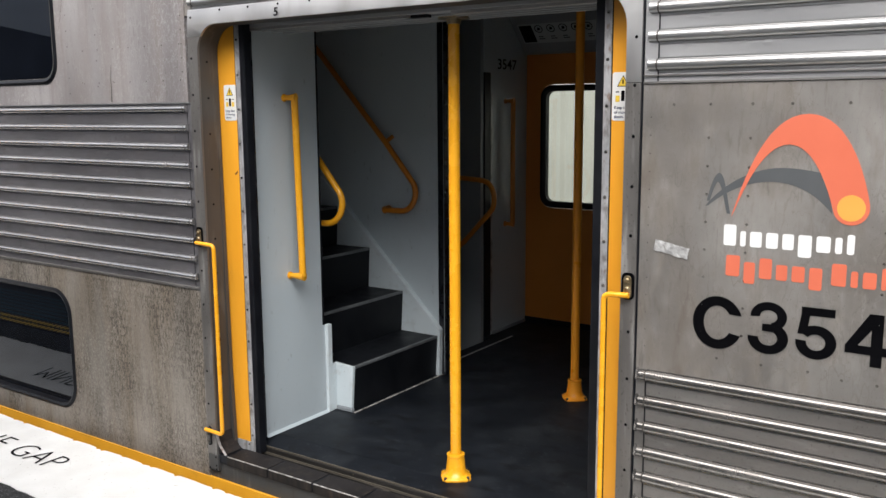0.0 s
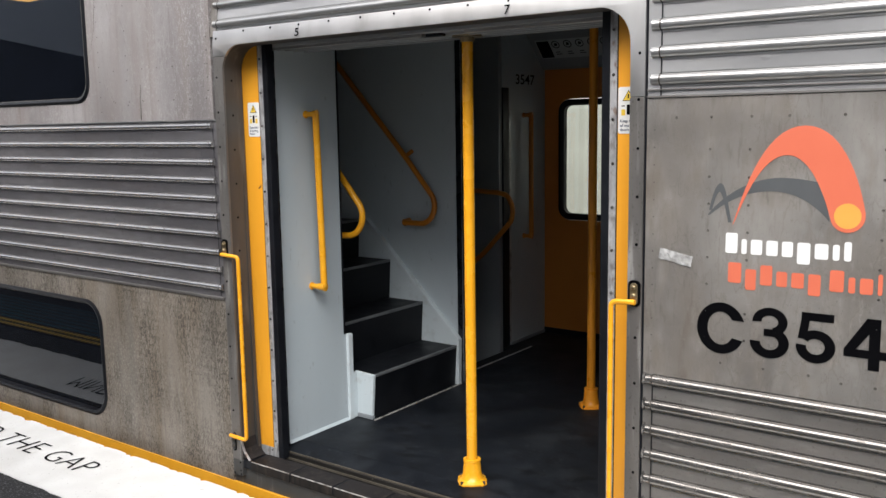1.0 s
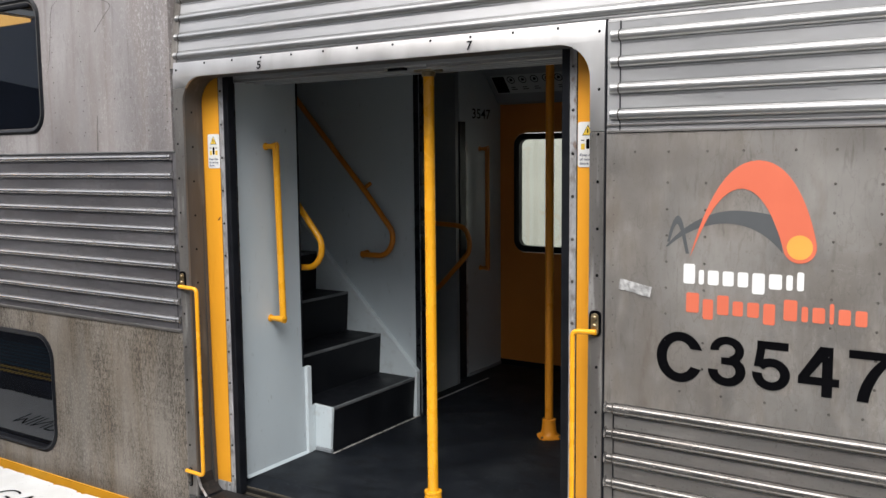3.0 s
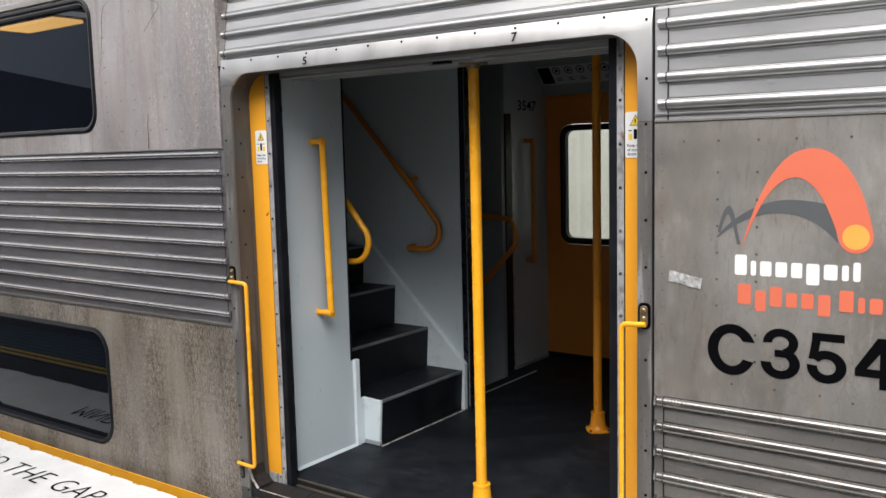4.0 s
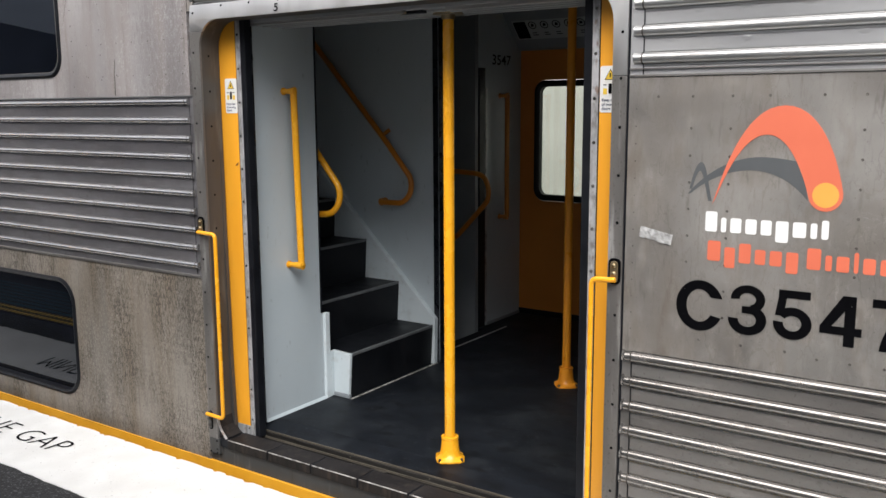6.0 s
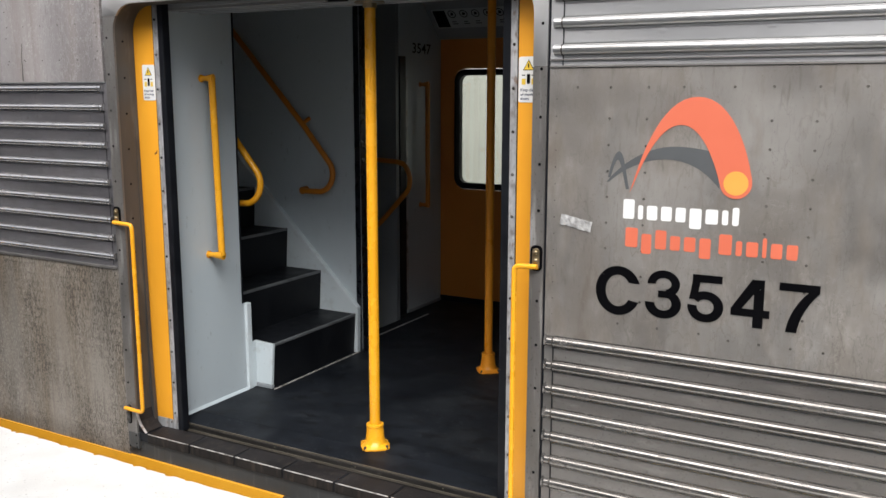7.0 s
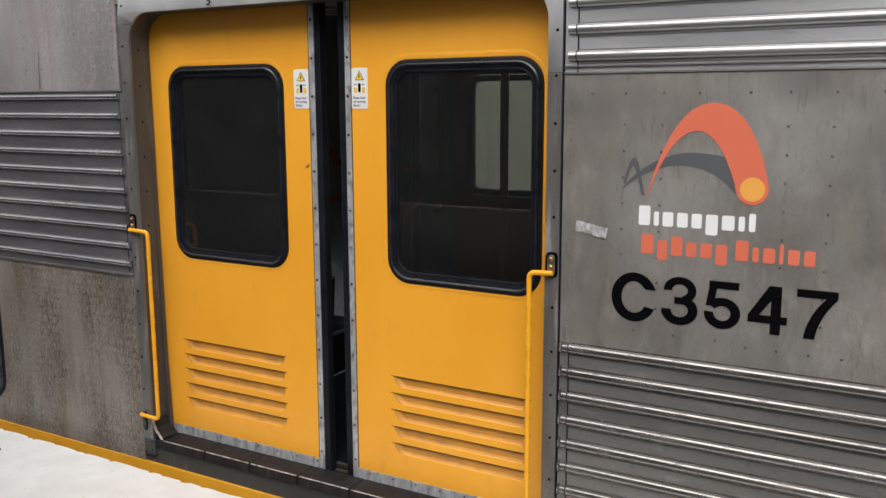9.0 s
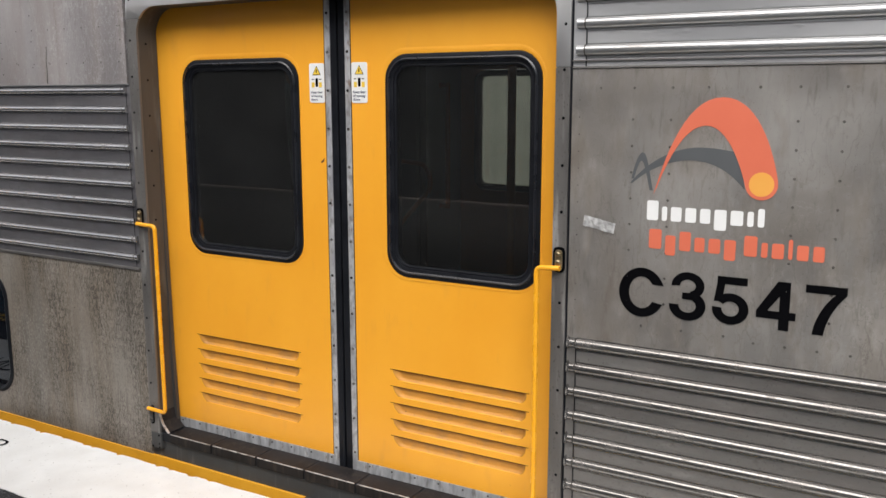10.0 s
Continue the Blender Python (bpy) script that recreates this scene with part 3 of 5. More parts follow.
def build_platform():
    rng = random.Random(4)
    bm = bmesh.new()
    add_box(bm, -90, 90, -9.30, -0.59, -1.05, PLAT_Z - 0.004)
    single("pavement", bm, ASPHALT, (0, -6, -1.05), "dark rough asphalt station platform surface", "platform", kind="structure")
    # white edge band with a chipped border over the gap and a ragged paint line behind
    bm = bmesh.new()
    xs = [-13 + i * 0.02 for i in range(1300)]
    chip, rag = [], []
    for x in xs:
        c = 0.0
        if rng.random() < 0.22:
            c = -rng.uniform(0.003, 0.016)
        chip.append(PLAT_Y + c + 0.006 * noise.noise(Vector((x * 9, 0.3, 0))))
        rag.append(-0.600 + 0.012 * noise.noise(Vector((x * 6, 1.3, 0))) + 0.006 * noise.noise(Vector((x * 31, 2.3, 0))))
    top0 = [bm.verts.new((x, y, PLAT_Z)) for x, y in zip(xs, chip)]
    top1 = [bm.verts.new((x, y, PLAT_Z)) for x, y in zip(xs, rag)]
    low0 = [bm.verts.new((x, y - 0.004, PLAT_Z - 0.03)) for x, y in zip(xs, chip)]
    low1 = [bm.verts.new((x, y, PLAT_Z - 0.004)) for x, y in zip(xs, rag)]
    for i in range(len(xs) - 1):
        for a, b in ((top0, top1), (low0, top0), (top1, low1)):
            bm.faces.new((a[i], a[i + 1], b[i + 1], b[i]))
    band = single("platform_edge", bm, PLAT_WHITE, (0, -0.35, PLAT_Z - 0.03), "white painted platform edge with chipped coping", "platform edge", kind="structure")
    part("coping", box(-30, 30, -0.589, PLAT_Y - 0.02, -1.05, PLAT_Z - 0.005), CONCRETE, band, "rough concrete coping under the paint")
    single("platform_edge_far", box(-90, 90, -9.32, -9.10, PLAT_Z - 0.2, PLAT_Z + 0.002), surface("dusty_red_coping", (0.33, 0.26, 0.23), (0.42, 0.34, 0.30), (0.7, 0.85), 0.0, 5, (1, 1, 1), 0.3, 60), (0, -9, PLAT_Z - 0.2), "bare concrete edge on the other side of the platform", "platform edge", kind="structure")
    # the warning painted on the band
    words = (("MIND", -2.170, -1.735), ("THE", -1.652, -1.277), ("GAP", -1.180, -0.808))
    for w, x0, x1 in words:
        bm = letters(w, x0, x1, -0.394, -0.262, -0.014)
        for v in bm.verts:
            v.co = (v.co.x, v.co.z, PLAT_Z + 0.003)
        part("painted_word", bm, BLACK, band, "thin black painted lettering")


def build_tactile():
    for k, y in enumerate([-0.850 - 0.0575 * i for i in range(9)]):
        yellow = k < 2
        bm = bmesh.new()
        for i in range(0, 320):
            x = -7.0 + i * 0.0525
            rings = []
            for r, h in ((0.0200, 0.0), (0.0180, 0.0020), (0.012, 0.003)):
                rings.append([bm.verts.new((x + r * math.cos(a * math.pi / 5), y + r * math.sin(a * math.pi / 5), PLAT_Z + 0.002 + h)) for a in range(10)])
            for a, b in zip(rings, rings[1:]):
                for j in range(10):
                    bm.faces.new((a[j], a[(j + 1) % 10], b[(j + 1) % 10], b[j]))
            bm.faces.new(rings[-1])
        single("tactile_studs", bm, DOT_YELLOW if yellow else DOT_TEAL, (0, y, PLAT_Z + 0.002),
               "row of raised yellow tactile studs on the platform" if yellow else "row of raised teal tactile studs on the platform", "tactile paving", "tactile rows", "stuff", True)
    bm = box(-7.1, 9.85, -1.345, -0.818, PLAT_Z - 0.006, PLAT_Z + 0.002)
    single("tactile_base", bm, surface("dark_tactile_base", (0.022, 0.018, 0.015), (0.045, 0.036, 0.028), (0.6, 0.8), 0.0, 12, (1, 1, 1), 0.3, 90),
           (0, -1.1, PLAT_Z - 0.006), "dark base strip under the tactile studs", "tactile paving", kind="structure")


def build_surroundings():
    single("ground", box(-400, 400, -400, 400, -1.25, -1.05), BALLAST, (0, 0, -1.25), "grey stone ballast around the tracks", "ground", kind="structure")
    single("wall_building", box(-15.5, 7.0, -15.3, -15.0, -1.05, 6.2), BRICKISH, (0, -14, -1.05), "grey station building wall across the platform", "wall", kind="structure")
    # Added wall, out of view: keeps low sky light off the vestibule walls.
    single("wall_low", box(7.001, 90, -15.3, -15.0, -1.05, 4.2), BRICKISH, (30, -14, -1.05), "grey wall added out of view to block low sky light", "wall", kind="structure")
    # Added wall, out of view: gives the window glass something dark to mirror.
    single("wall_dark", box(-90, -15.501, -15.3, -15.0, -1.05, 6.2), DARK_WALL, (-50, -14, -1.05), "dark navy wall added out of view for dark reflections", "wall", kind="structure")
    # Bright sheet added out of view for the pale reflection in the upper window.
    bm = bmesh.new()
    loops = [[bm.verts.new((px, py, pz)) for px, py in ((-8.501, -2.9), (-12.5, -2.9), (-21.8, -14.8), (-8.501, -14.8))] for pz in (3.80, 3.83)]
    for k in range(4):
        bm.faces.new((loops[0][k], loops[0][(k + 1) % 4], loops[1][(k + 1) % 4], loops[1][k]))
    bm.faces.new(loops[0])
    bm.faces.new(loops[1][::-1])
    single("canopy_skylight", bm, SHEET, (-12, -8, 3.80), "translucent canopy sheeting with a slanting end, added to brighten the window reflection", "canopy", kind="structure")
    # Canopy out of view, its extent set to limit sky light on the train.
    bm = joined(box(-8.5, 1.2, -8.9, -2.9, 3.9, 4.05), box(1.201, 90, -8.9, -6.2, 3.9, 4.05))
    single("canopy_roof", bm, CANOPY, (0, -8, 3.9), "pale blue underside of the unseen station canopy that limits sky light", "canopy", kind="structure")
    single("strip_light", box(-9.95, -8.52, -4.63, -4.17, 3.75, 3.7995, 0.01), LAMP, (-9.2, -4.4, 3.75), "warm strip light under the canopy", "lamp")
    far = box(-90, 90, 6.5, 6.7, -1.05, 4.0)
    single("wall_far", far, FAR_WALL, (0, 6.6, -1.05), "pale rendered wall beyond the train", "wall", kind="structure")


build_platform()
build_tactile()
build_surroundings()

# ---- the carriage ----
CAR = thing("train_carriage", (0.0, 1.5, -0.9), "stainless steel double-deck train carriage with fluted sides standing at the platform", "train carriage")


def rib(z, x0, x1, left_cap, parent=CAR, r=0.017, mat=STEEL_RIB, flare=1.0):
    """One pressed rib along the side, with a folded clip at the end beside the doorway."""
    prof = ((0.004, -r * 1.42), (-0.0012, -r * 1.40), (-0.0014, -r * 1.06), (0.0005, -r), (-0.004, -r * 0.95), (-0.010, -r * 0.72), (-0.0135, -r * 0.4), (-0.0145, 0.0), (-0.0135, r * 0.4), (-0.010, r * 0.72), (-0.004, r * 0.95), (0.0005, r), (-0.0010, r * 1.05), (-0.0010, r * 1.25), (0.004, r * 1.27))
    bm = bmesh.new()
    a = [bm.verts.new((x0, y, z + h)) for y, h in prof]
    b = [bm.verts.new((x1, y, z + h)) for y, h in prof]
    for i in range(len(a) - 1):
        bm.faces.new((a[i], b[i], b[i + 1], a[i + 1]))
    bm.faces.new(a)
    bm.faces.new(b[::-1])
    ob = part("rib", bm, mat, parent, smooth=True)
    if left_cap is not None:
        s = 1 if left_cap else -1
        xe = x0 if left_cap else x1
        bm = bmesh.new()
        rows = []
        steps = ((0.0045, 0.90, 0.0), (0.0235, 0.88, 0.0), (0.0262, 0.98, 0.003), (0.0300, 1.06, 0.006)) if s > 0 else ((0.0045, 1.00, 0.0008), (0.0230, 1.00, 0.0008), (0.0250, 1.06, 0.003), (0.0280, 1.09, 0.0045))
        for dx, k, rise in steps:
            k, rise = 0.9 + (k - 0.9) * flare, rise * flare
            rows.append([bm.verts.new((xe - s * dx, (max(y * k, y) if y > 0 else y * k) - (rise if y < -0.003 else 0.0), z + h * k + (rise if h > 0 else 0.0))) for y, h in prof[3:-3]])
        for c, d in zip(rows, rows[1:]):
            for i in range(len(c) - 1):
                bm.faces.new((c[i], c[i + 1], d[i + 1], d[i]))
        bm.faces.new(rows[-1])
        bmesh.ops.recalc_face_normals(bm, faces=bm.faces)
        part("rib_clip", bm, mat, ob, smooth=True)
        bm = bmesh.new()
        rows = [[bm.verts.new((xe - s * dx, min(y, 0.0015) - 0.0012, z + h * 1.07)) for y, h in prof[3:-3]] for dx in (0.0005, 0.0040)]
        for i in range(len(rows[0]) - 1):
            bm.faces.new((rows[0][i], rows[0][i + 1], rows[1][i + 1], rows[1][i]))
        bm.faces.new(rows[0])
        bm.faces.new(rows[1])
        part("clip_joint", bm, DIMPLE, ob, "dark joint", True)


def build_side():
    # left of the doorway
    up = ring(corners(-9.0, -0.147, 1.845, 2.83), rrect(-2.95, -1.113, 1.950, 2.645, 0.11), 0.0, 0.06)
    panel = part("upper_panel", up, STEEL_UP, CAR, "stained dull steel panel with pale water marks")
    spots = [(-0.19 - 0.118 * i, z) for i in range(7) for z in (1.945, 2.10)] + [(-0.175, 1.98 + 0.06 * i) for i in range(5)]
    spots += [(-1.02, 1.9 + 0.075 * i) for i in range(9)] + [(-0.79, 1.93 + 0.12 * i) for i in range(6)] + [(-0.91, 1.95), (-0.67, 1.95)]
    part("rivets", rivets(spots, 0.0, 0.0032, 0.0018), DIMPLE, panel, kind="stuff")
    part("panel_seam", tube([(-0.690, -0.0005, 1.855), (-0.687, -0.0005, 1.92), (-0.689, -0.0005, 1.955), (-0.684, -0.0005, 1.99), (-0.681, -0.0005, 2.025)], [0.0022, 0.0018, 0.0016, 0.0014, 0.0008], 6), DIMPLE, panel, "thin dark crack", True)
    part("rain_ledge", box(-9.0, -1.25, -0.012, -0.0005, 2.657, 2.690, 0.003), STEEL_RIB, panel, "pale rain ledge over the window")
    part("crease", tube(fillet([(-0.647, 0.0003, 2.574), (-0.585, 0.0003, 2.560), (-0.538, 0.0003, 2.534), (-0.598, 0.0003, 2.490), (-0.676, 0.0003, 2.420)], 0.05), 0.0013, 6), DIMPLE, panel, "dark curved crease", True)
    part("crease", tube([(-0.945, 0.0003, 2.606), (-1.000, 0.0003, 2.575), (-1.018, 0.0003, 2.53), (-1.026, 0.0003, 2.44), (-1.045, 0.0003, 2.32), (-1.084, 0.0003, 2.205)], [0.0006, 0.0013, 0.0015, 0.0014, 0.0012, 0.0006], 6), DIMPLE, panel, "dark curved crease", True)
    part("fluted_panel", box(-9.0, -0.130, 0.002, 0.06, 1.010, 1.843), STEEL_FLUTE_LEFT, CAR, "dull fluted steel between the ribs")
    part("flute_flashing", box(-9.0, -0.135, -0.004, 0.02, 1.843, 1.849), STEEL_RIB, CAR)
    for i in range(10):
        rib(1.820 - 0.0833 * i, -9.0, -0.179 + 0.0020 * i, False, r=0.013, mat=STEEL_RIB_LEFT)
    part("seam", box(-0.1600, -0.1580, 0.0005, 0.01, 1.03, 1.84), RUBBER, CAR, "thin dark joint")
    part("flute_flashing", box(-9.0, -0.135, -0.007, 0.02, 1.012, 1.024, 0.002), STEEL_FLUTE, CAR)
    low = ring(corners(-9.0, -0.128, 0.05, 1.009), rrect(-2.60, -1.15, 0.241, 0.897, 0.14), 0.0, 0.06)
    panel = part("lower_panel", low, STEEL_LOW, CAR, "grimy lower steel panel with brown drip marks")
    spots = [(-0.62, 0.30 + 0.16 * i) for i in range(4)] + [(-0.85 + 0.17 * i, 0.62) for i in range(4)] + [(-0.80, 0.43), (-0.42, 0.46)]
    part("rivets", rivets(spots, 0.0, 0.003, 0.0015), DIMPLE, panel, kind="stuff")
    # right of the doorway
    part("fluted_panel", box(1.946, 9.0, 0.002, 0.06, 1.880, 2.232), STEEL_HIGH, CAR, "bright fluted steel above the number panel")
    for i in range(4):
        rib(1.936 + PITCH * i, 1.990, 9.0, True, flare=0.15)
    dents = bmesh.new()
    for dx, dz, dr in ((2.075, 1.992, 0.014), (2.16, 2.075, 0.016), (2.236, 2.162, 0.013), (2.30, 2.080, 0.018), (2.305, 1.985, 0.015), (2.47, 2.082, 0.020), (2.62, 1.990, 0.016), (2.78, 2.160, 0.020), (2.93, 2.075, 0.018)):
        loops = [[dents.verts.new((dx + dr * q * math.cos(radians(30 * k)), 0.0019 - lift, dz + 0.7 * dr * q * math.sin(radians(30 * k)))) for k in range(12)] for q, lift in ((1.0, 0.0), (0.66, 0.0004), (0.30, 0.0009))]
        for a, c in zip(loops, loops[1:]):
            for k in range(12):
                dents.faces.new((a[k], a[(k + 1) % 12], c[(k + 1) % 12], c[k]))
        dents.faces.new(loops[-1])
    part("dents", dents, STEEL_HIGH, CAR, "small outward dents in the steel", True, kind="stuff")
    part("flute_flashing", box(1.946, 9.0, -0.004, 0.01, 1.880, 1.886), STEEL_FLUTE, CAR)
    part("flute_flashing", box(1.946, 9.0, -0.0055, 0.01, 1.902, 1.906), STEEL_FLUTE, CAR)
    part("flute_flashing", box(1.946, 9.0, -0.006, 0.01, 2.228, 2.240, 0.002), STEEL_RIB, CAR)
    panel = part("number_panel", box(1.946, 9.0, 0.0, 0.06, 0.988, 1.878), STEEL, CAR, "flat weathered steel panel with rivets")
    spots = [(x, z) for x in (2.042, 2.152, 2.272, 2.380, 2.528, 2.637, 2.760, 2.88) for z in (1.817,)]
    spots += [(x, 1.72 - 0.083 * i) for x in (2.150, 2.270, 2.636, 2.757) for i in range(8)]
    spots += [(2.55 + 0.09 * i, 1.05) for i in range(4)] + [(2.2 + 0.13 * i, 1.06) for i in range(3)]
    # Dark discs and offset bright heads draw each rivet's shade and highlight.
    part("rivets", rivets(spots, 0.0, 0.0043, 0.0009), DIMPLE, panel, kind="stuff")
    part("rivets", rivets([(x - 0.0008, z - 0.0018) for x, z in spots], -0.0008, 0.0017, 0.0012), STUD, panel, kind="stuff")
    part("rivets", rivets([(1.972, 1.78 - 0.055 * i) for i in range(14)], 0.0, 0.0022, 0.0012), DIMPLE, panel, kind="stuff")
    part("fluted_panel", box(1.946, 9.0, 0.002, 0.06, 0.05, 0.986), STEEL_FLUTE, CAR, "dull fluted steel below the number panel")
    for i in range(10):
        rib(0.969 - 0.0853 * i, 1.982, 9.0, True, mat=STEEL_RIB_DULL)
    part("seam", box(1.9775, 1.9805, -0.0018, 0.01, 0.06, 0.986), RUBBER, CAR)
    part("seam", box(1.9885, 1.9915, -0.0018, 0.01, 1.885, 2.232), RUBBER, CAR)
    part("seam", box(1.9385, 1.9455, 0.001, 0.05, 0.13, 2.24), RUBBER, CAR, "dark joint beside the door frame")
    # over the doorway
    part("fluted_panel", box(-0.143, 9.0, 0.002, 0.06, 2.243, 2.84), STEEL_HIGH, CAR, "bright fluted steel over the doorway")
    for i in range(7):
        rib(2.270 + PITCH * i, -0.095, 9.0, True, flare=0.15)
    part("end_plate", box(-0.147, -0.108, -0.0035, 0.02, 2.215, 2.83), STEEL, CAR, "narrow riveted end plate")
    # yellow line along the sole bar, and the skirt
    part("sole_stripe", box(-9.0, 0.785, -0.006, 0.03, 0.060, 0.128), STRIPE_YELLOW, CAR, "yellow painted line along the bottom edge")
    part("sole_bar", box(0.786, 9.0, -0.004, 0.03, 0.050, 0.128), SKIRT, CAR, "dark steel sole bar")
    part("skirt", box(-9.0, 9.0, 0.0, 0.05, -0.55, 0.049), SKIRT, CAR, "dark steel skirt below the floor")
    part("sill_apron", box(-0.124, 1.94, 0.006, 0.05, 0.129, 0.212), SKIRT, CAR, "dirty steel apron under the door sill")
    # roof, far side and underfloor
    prof = [(0.0, 2.84), (0.05, 3.0), (0.18, 3.14), (0.45, 3.25), (1.0, 3.31), (WIDTH / 2, 3.33)]
    prof += [(WIDTH - y, z) for y, z in prof[-2::-1]]
    bm = bmesh.new()
    a = [bm.verts.new((-9.0, y, z)) for y, z in prof]
    b = [bm.verts.new((9.0, y, z)) for y, z in prof]
    for i in range(len(a) - 1):
        bm.faces.new((a[i], b[i], b[i + 1], a[i + 1]))
    part("roof", bm, STEEL, CAR, "curved steel roof", smooth=True)
    for x0, x1, z0, z1 in ((-9, -0.066, 0.05, 2.84), (1.888, 9, 0.05, 2.84), (-0.064, 1.886, HEAD, 2.84), (-0.064, 1.886, 0.05, 0.26)):
        part("far_side", box(x0, x1, WIDTH - 0.06, WIDTH, z0, z1), STEEL, CAR)
    for x0 in (-9.0, 8.94):
        part("end_wall", box(x0, x0 + 0.06, 0.061, WIDTH - 0.061, 0.045, 2.84), STEEL, CAR)
    part("underframe", box(-9, 9, 0.06, WIDTH - 0.06, -0.6, 0.04), SKIRT, CAR)


def lean(objects):
    """The body side leans inward above the doorway head."""
    for ob in objects:
        base = ROOT[ob]
        for v in ob.data.vertices:
            v.co.y += max(0.0, v.co.z + base.z - 2.176) * 0.13


def build_window(x0, x1, z0, z1, r, label, tilt=0.0):
    w = thing("carriage_window", ((x0 + x1) / 2, 0.0, z0), label, "window", "carriage windows")
    part("gasket", ring(rrect(x0, x1, z0, z1, r), rrect(x0 + 0.025, x1 - 0.025, z0 + 0.025, z1 - 0.025, r - 0.020), -0.004, 0.03 + 0.02 * (tilt > 0), 0.007), RUBBER, w, "black rubber seal", True)
    if not tilt:
        # Pale ring added to draw the sky's highlight on the rubber seal.
        part("seal_lip", ring(rrect(x0 + 0.0235, x1 - 0.0235, z0 + 0.0235, z1 - 0.0235, r - 0.019), rrect(x0 + 0.0285, x1 - 0.0285, z0 + 0.0285, z1 - 0.0285, r - 0.023), -0.004, 0.011), FRAME_DULL, w, "thin pale lip added for the seal's sky highlight", True)
        part("seal_head", box(x0 + 0.085, x1 - 0.085, -0.003, 0.011, z1 - 0.050, z1 - 0.026, 0.004), RUBBER, w, "thick black rubber along the top", True)
    bm = prism(rrect(x0 + 0.021, x1 - 0.021, z0 + 0.021, z1 - 0.021, r - 0.018), 0.012, 0.018)
    for v in bm.verts:
        v.co.y += tilt * ((z0 + z1) / 2 - v.co.z) + 0.004 * (tilt > 0)
    p = part("pane", bm, GLASS_DARK, w, "dark tinted glass")
    p.visible_shadow = False


def build_door_frame():
    f = thing("door_frame", (0.91, 0.0, 0.17), "riveted stainless door surround with rounded upper corners", "door frame")
    x0, x1, o0, o1, top = DOOR_L, DOOR_R, -0.126, 1.938, 2.240
    r, n = 0.115, 10
    inner = [(x1, 0.245)] + [(x1 - r + r * math.cos(radians(90 * i / n)), HEAD - r + r * math.sin(radians(90 * i / n))) for i in range(n + 1)]
    inner += [(x0 + r + r * math.cos(radians(90 + 90 * i / n)), HEAD - r + r * math.sin(radians(90 + 90 * i / n))) for i in range(n + 1)]
    inner += [(x0, 0.245)]
    outline = [(o1, 0.16), (o1, top), (o0, top), (o0, 0.175), (-0.052, 0.175), (-0.052, 0.235)] + inner[::-1] + [(x1 - 0.012, 0.235), (x1 - 0.012, 0.16)]
    cut, low = inner[18][1], 1.885
    head = prism([(o1, low), (o1, top), (o0, top), (o0, cut)] + inner[1:19][::-1] + [(x1, low)], -0.005, 0.006, 0.002)
    bmesh.ops.bisect_plane(head, geom=head.verts[:] + head.edges[:] + head.faces[:], plane_co=(0, 0, 2.1762), plane_no=(0, 0, 1))
    # The head's brighter light is put into its paler steel tone.
    part("surround", head, FRAME, f, "bright steel head with rounded corners", True)
    part("jamb", prism([(o0, cut - 0.001), (o0, 0.175), (-0.052, 0.175), (-0.052, 0.235)] + [(px, min(pz, cut - 0.001)) for px, pz in inner[18:][::-1]], -0.0045, 0.006, 0.001), FRAME_DULL, f, "stained steel jamb in the frame's darker tone")
    part("jamb", prism([(o1, 0.16), (o1, low - 0.002), (x1, low - 0.002), inner[0], (x1 - 0.012, 0.235), (x1 - 0.012, 0.16)], -0.0045, 0.006, 0.001), FRAME_DULL, f, "stained steel jamb in the frame's darker tone")
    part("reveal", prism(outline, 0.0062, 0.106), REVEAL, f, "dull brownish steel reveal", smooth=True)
    spots = [(0.077 + 0.1693 * i, 2.227) for i in range(11)]
    spots += [(1.918, 2.205), (1.920, 2.020)] + [(1.918, 1.876 - 0.1545 * i) for i in range(11)]
    spots += [(-0.104, 2.205)] + [(-0.106, 2.034 - 0.155 * i) for i in range(12)]
    part("rivets", rivets(spots, -0.005, 0.0052, 0.003), BLACK, f, "dark rivet heads", kind="stuff")
    part("rivets", rivets([(0.045, 2.02 - 0.155 * i) for i in range(12)], DOOR_L, 0.005, 0.003, "x", 1), BLACK, f, "dark rivet heads", kind="stuff")
    for name, x in (("5", 0.409), ("7", 1.430)):
        part("door_number", shifted(letters(name, x - 0.0115, x + 0.0115, 2.180, 2.213, 0.012), 0, -0.0075), BLACK, f, "small black numeral")
    part("foot_bracket", joined(box(-0.118, -0.052, -0.011, -0.0055, 0.170, 0.245, 0.002), box(-0.060, -0.050, -0.014, 0.02, 0.172, 0.248, 0.002)), SKIRT, f, "bent steel foot bracket")
    part("gusset", prism([(-0.0655, 0.256), (-0.012, 0.256), (-0.030, 0.270), (-0.055, 0.300), (-0.0655, 0.345)], 0.004, 0.098, 0.001), TREAD, f, "sloping steel gusset at the foot of the jamb")
    part("fold", prism([(-0.0655, 0.352), (-0.0655, 0.338), (-0.046, 0.290), (-0.012, 0.254), (-0.008, 0.254), (-0.043, 0.292), (-0.0625, 0.342)], -0.0068, 0.004), STRIP, f, "bright worn fold")
    part("weather_strip", prism([(DOOR_L + 0.0005, 1.95), (DOOR_L + 0.0045, 1.2), (DOOR_L + 0.010, 0.62), (DOOR_L + 0.018, 0.36), (DOOR_L + 0.022, 0.258), (DOOR_L + 0.0005, 0.258)], 0.088, 0.105), REVEAL, f, "dull tapering weather strip")
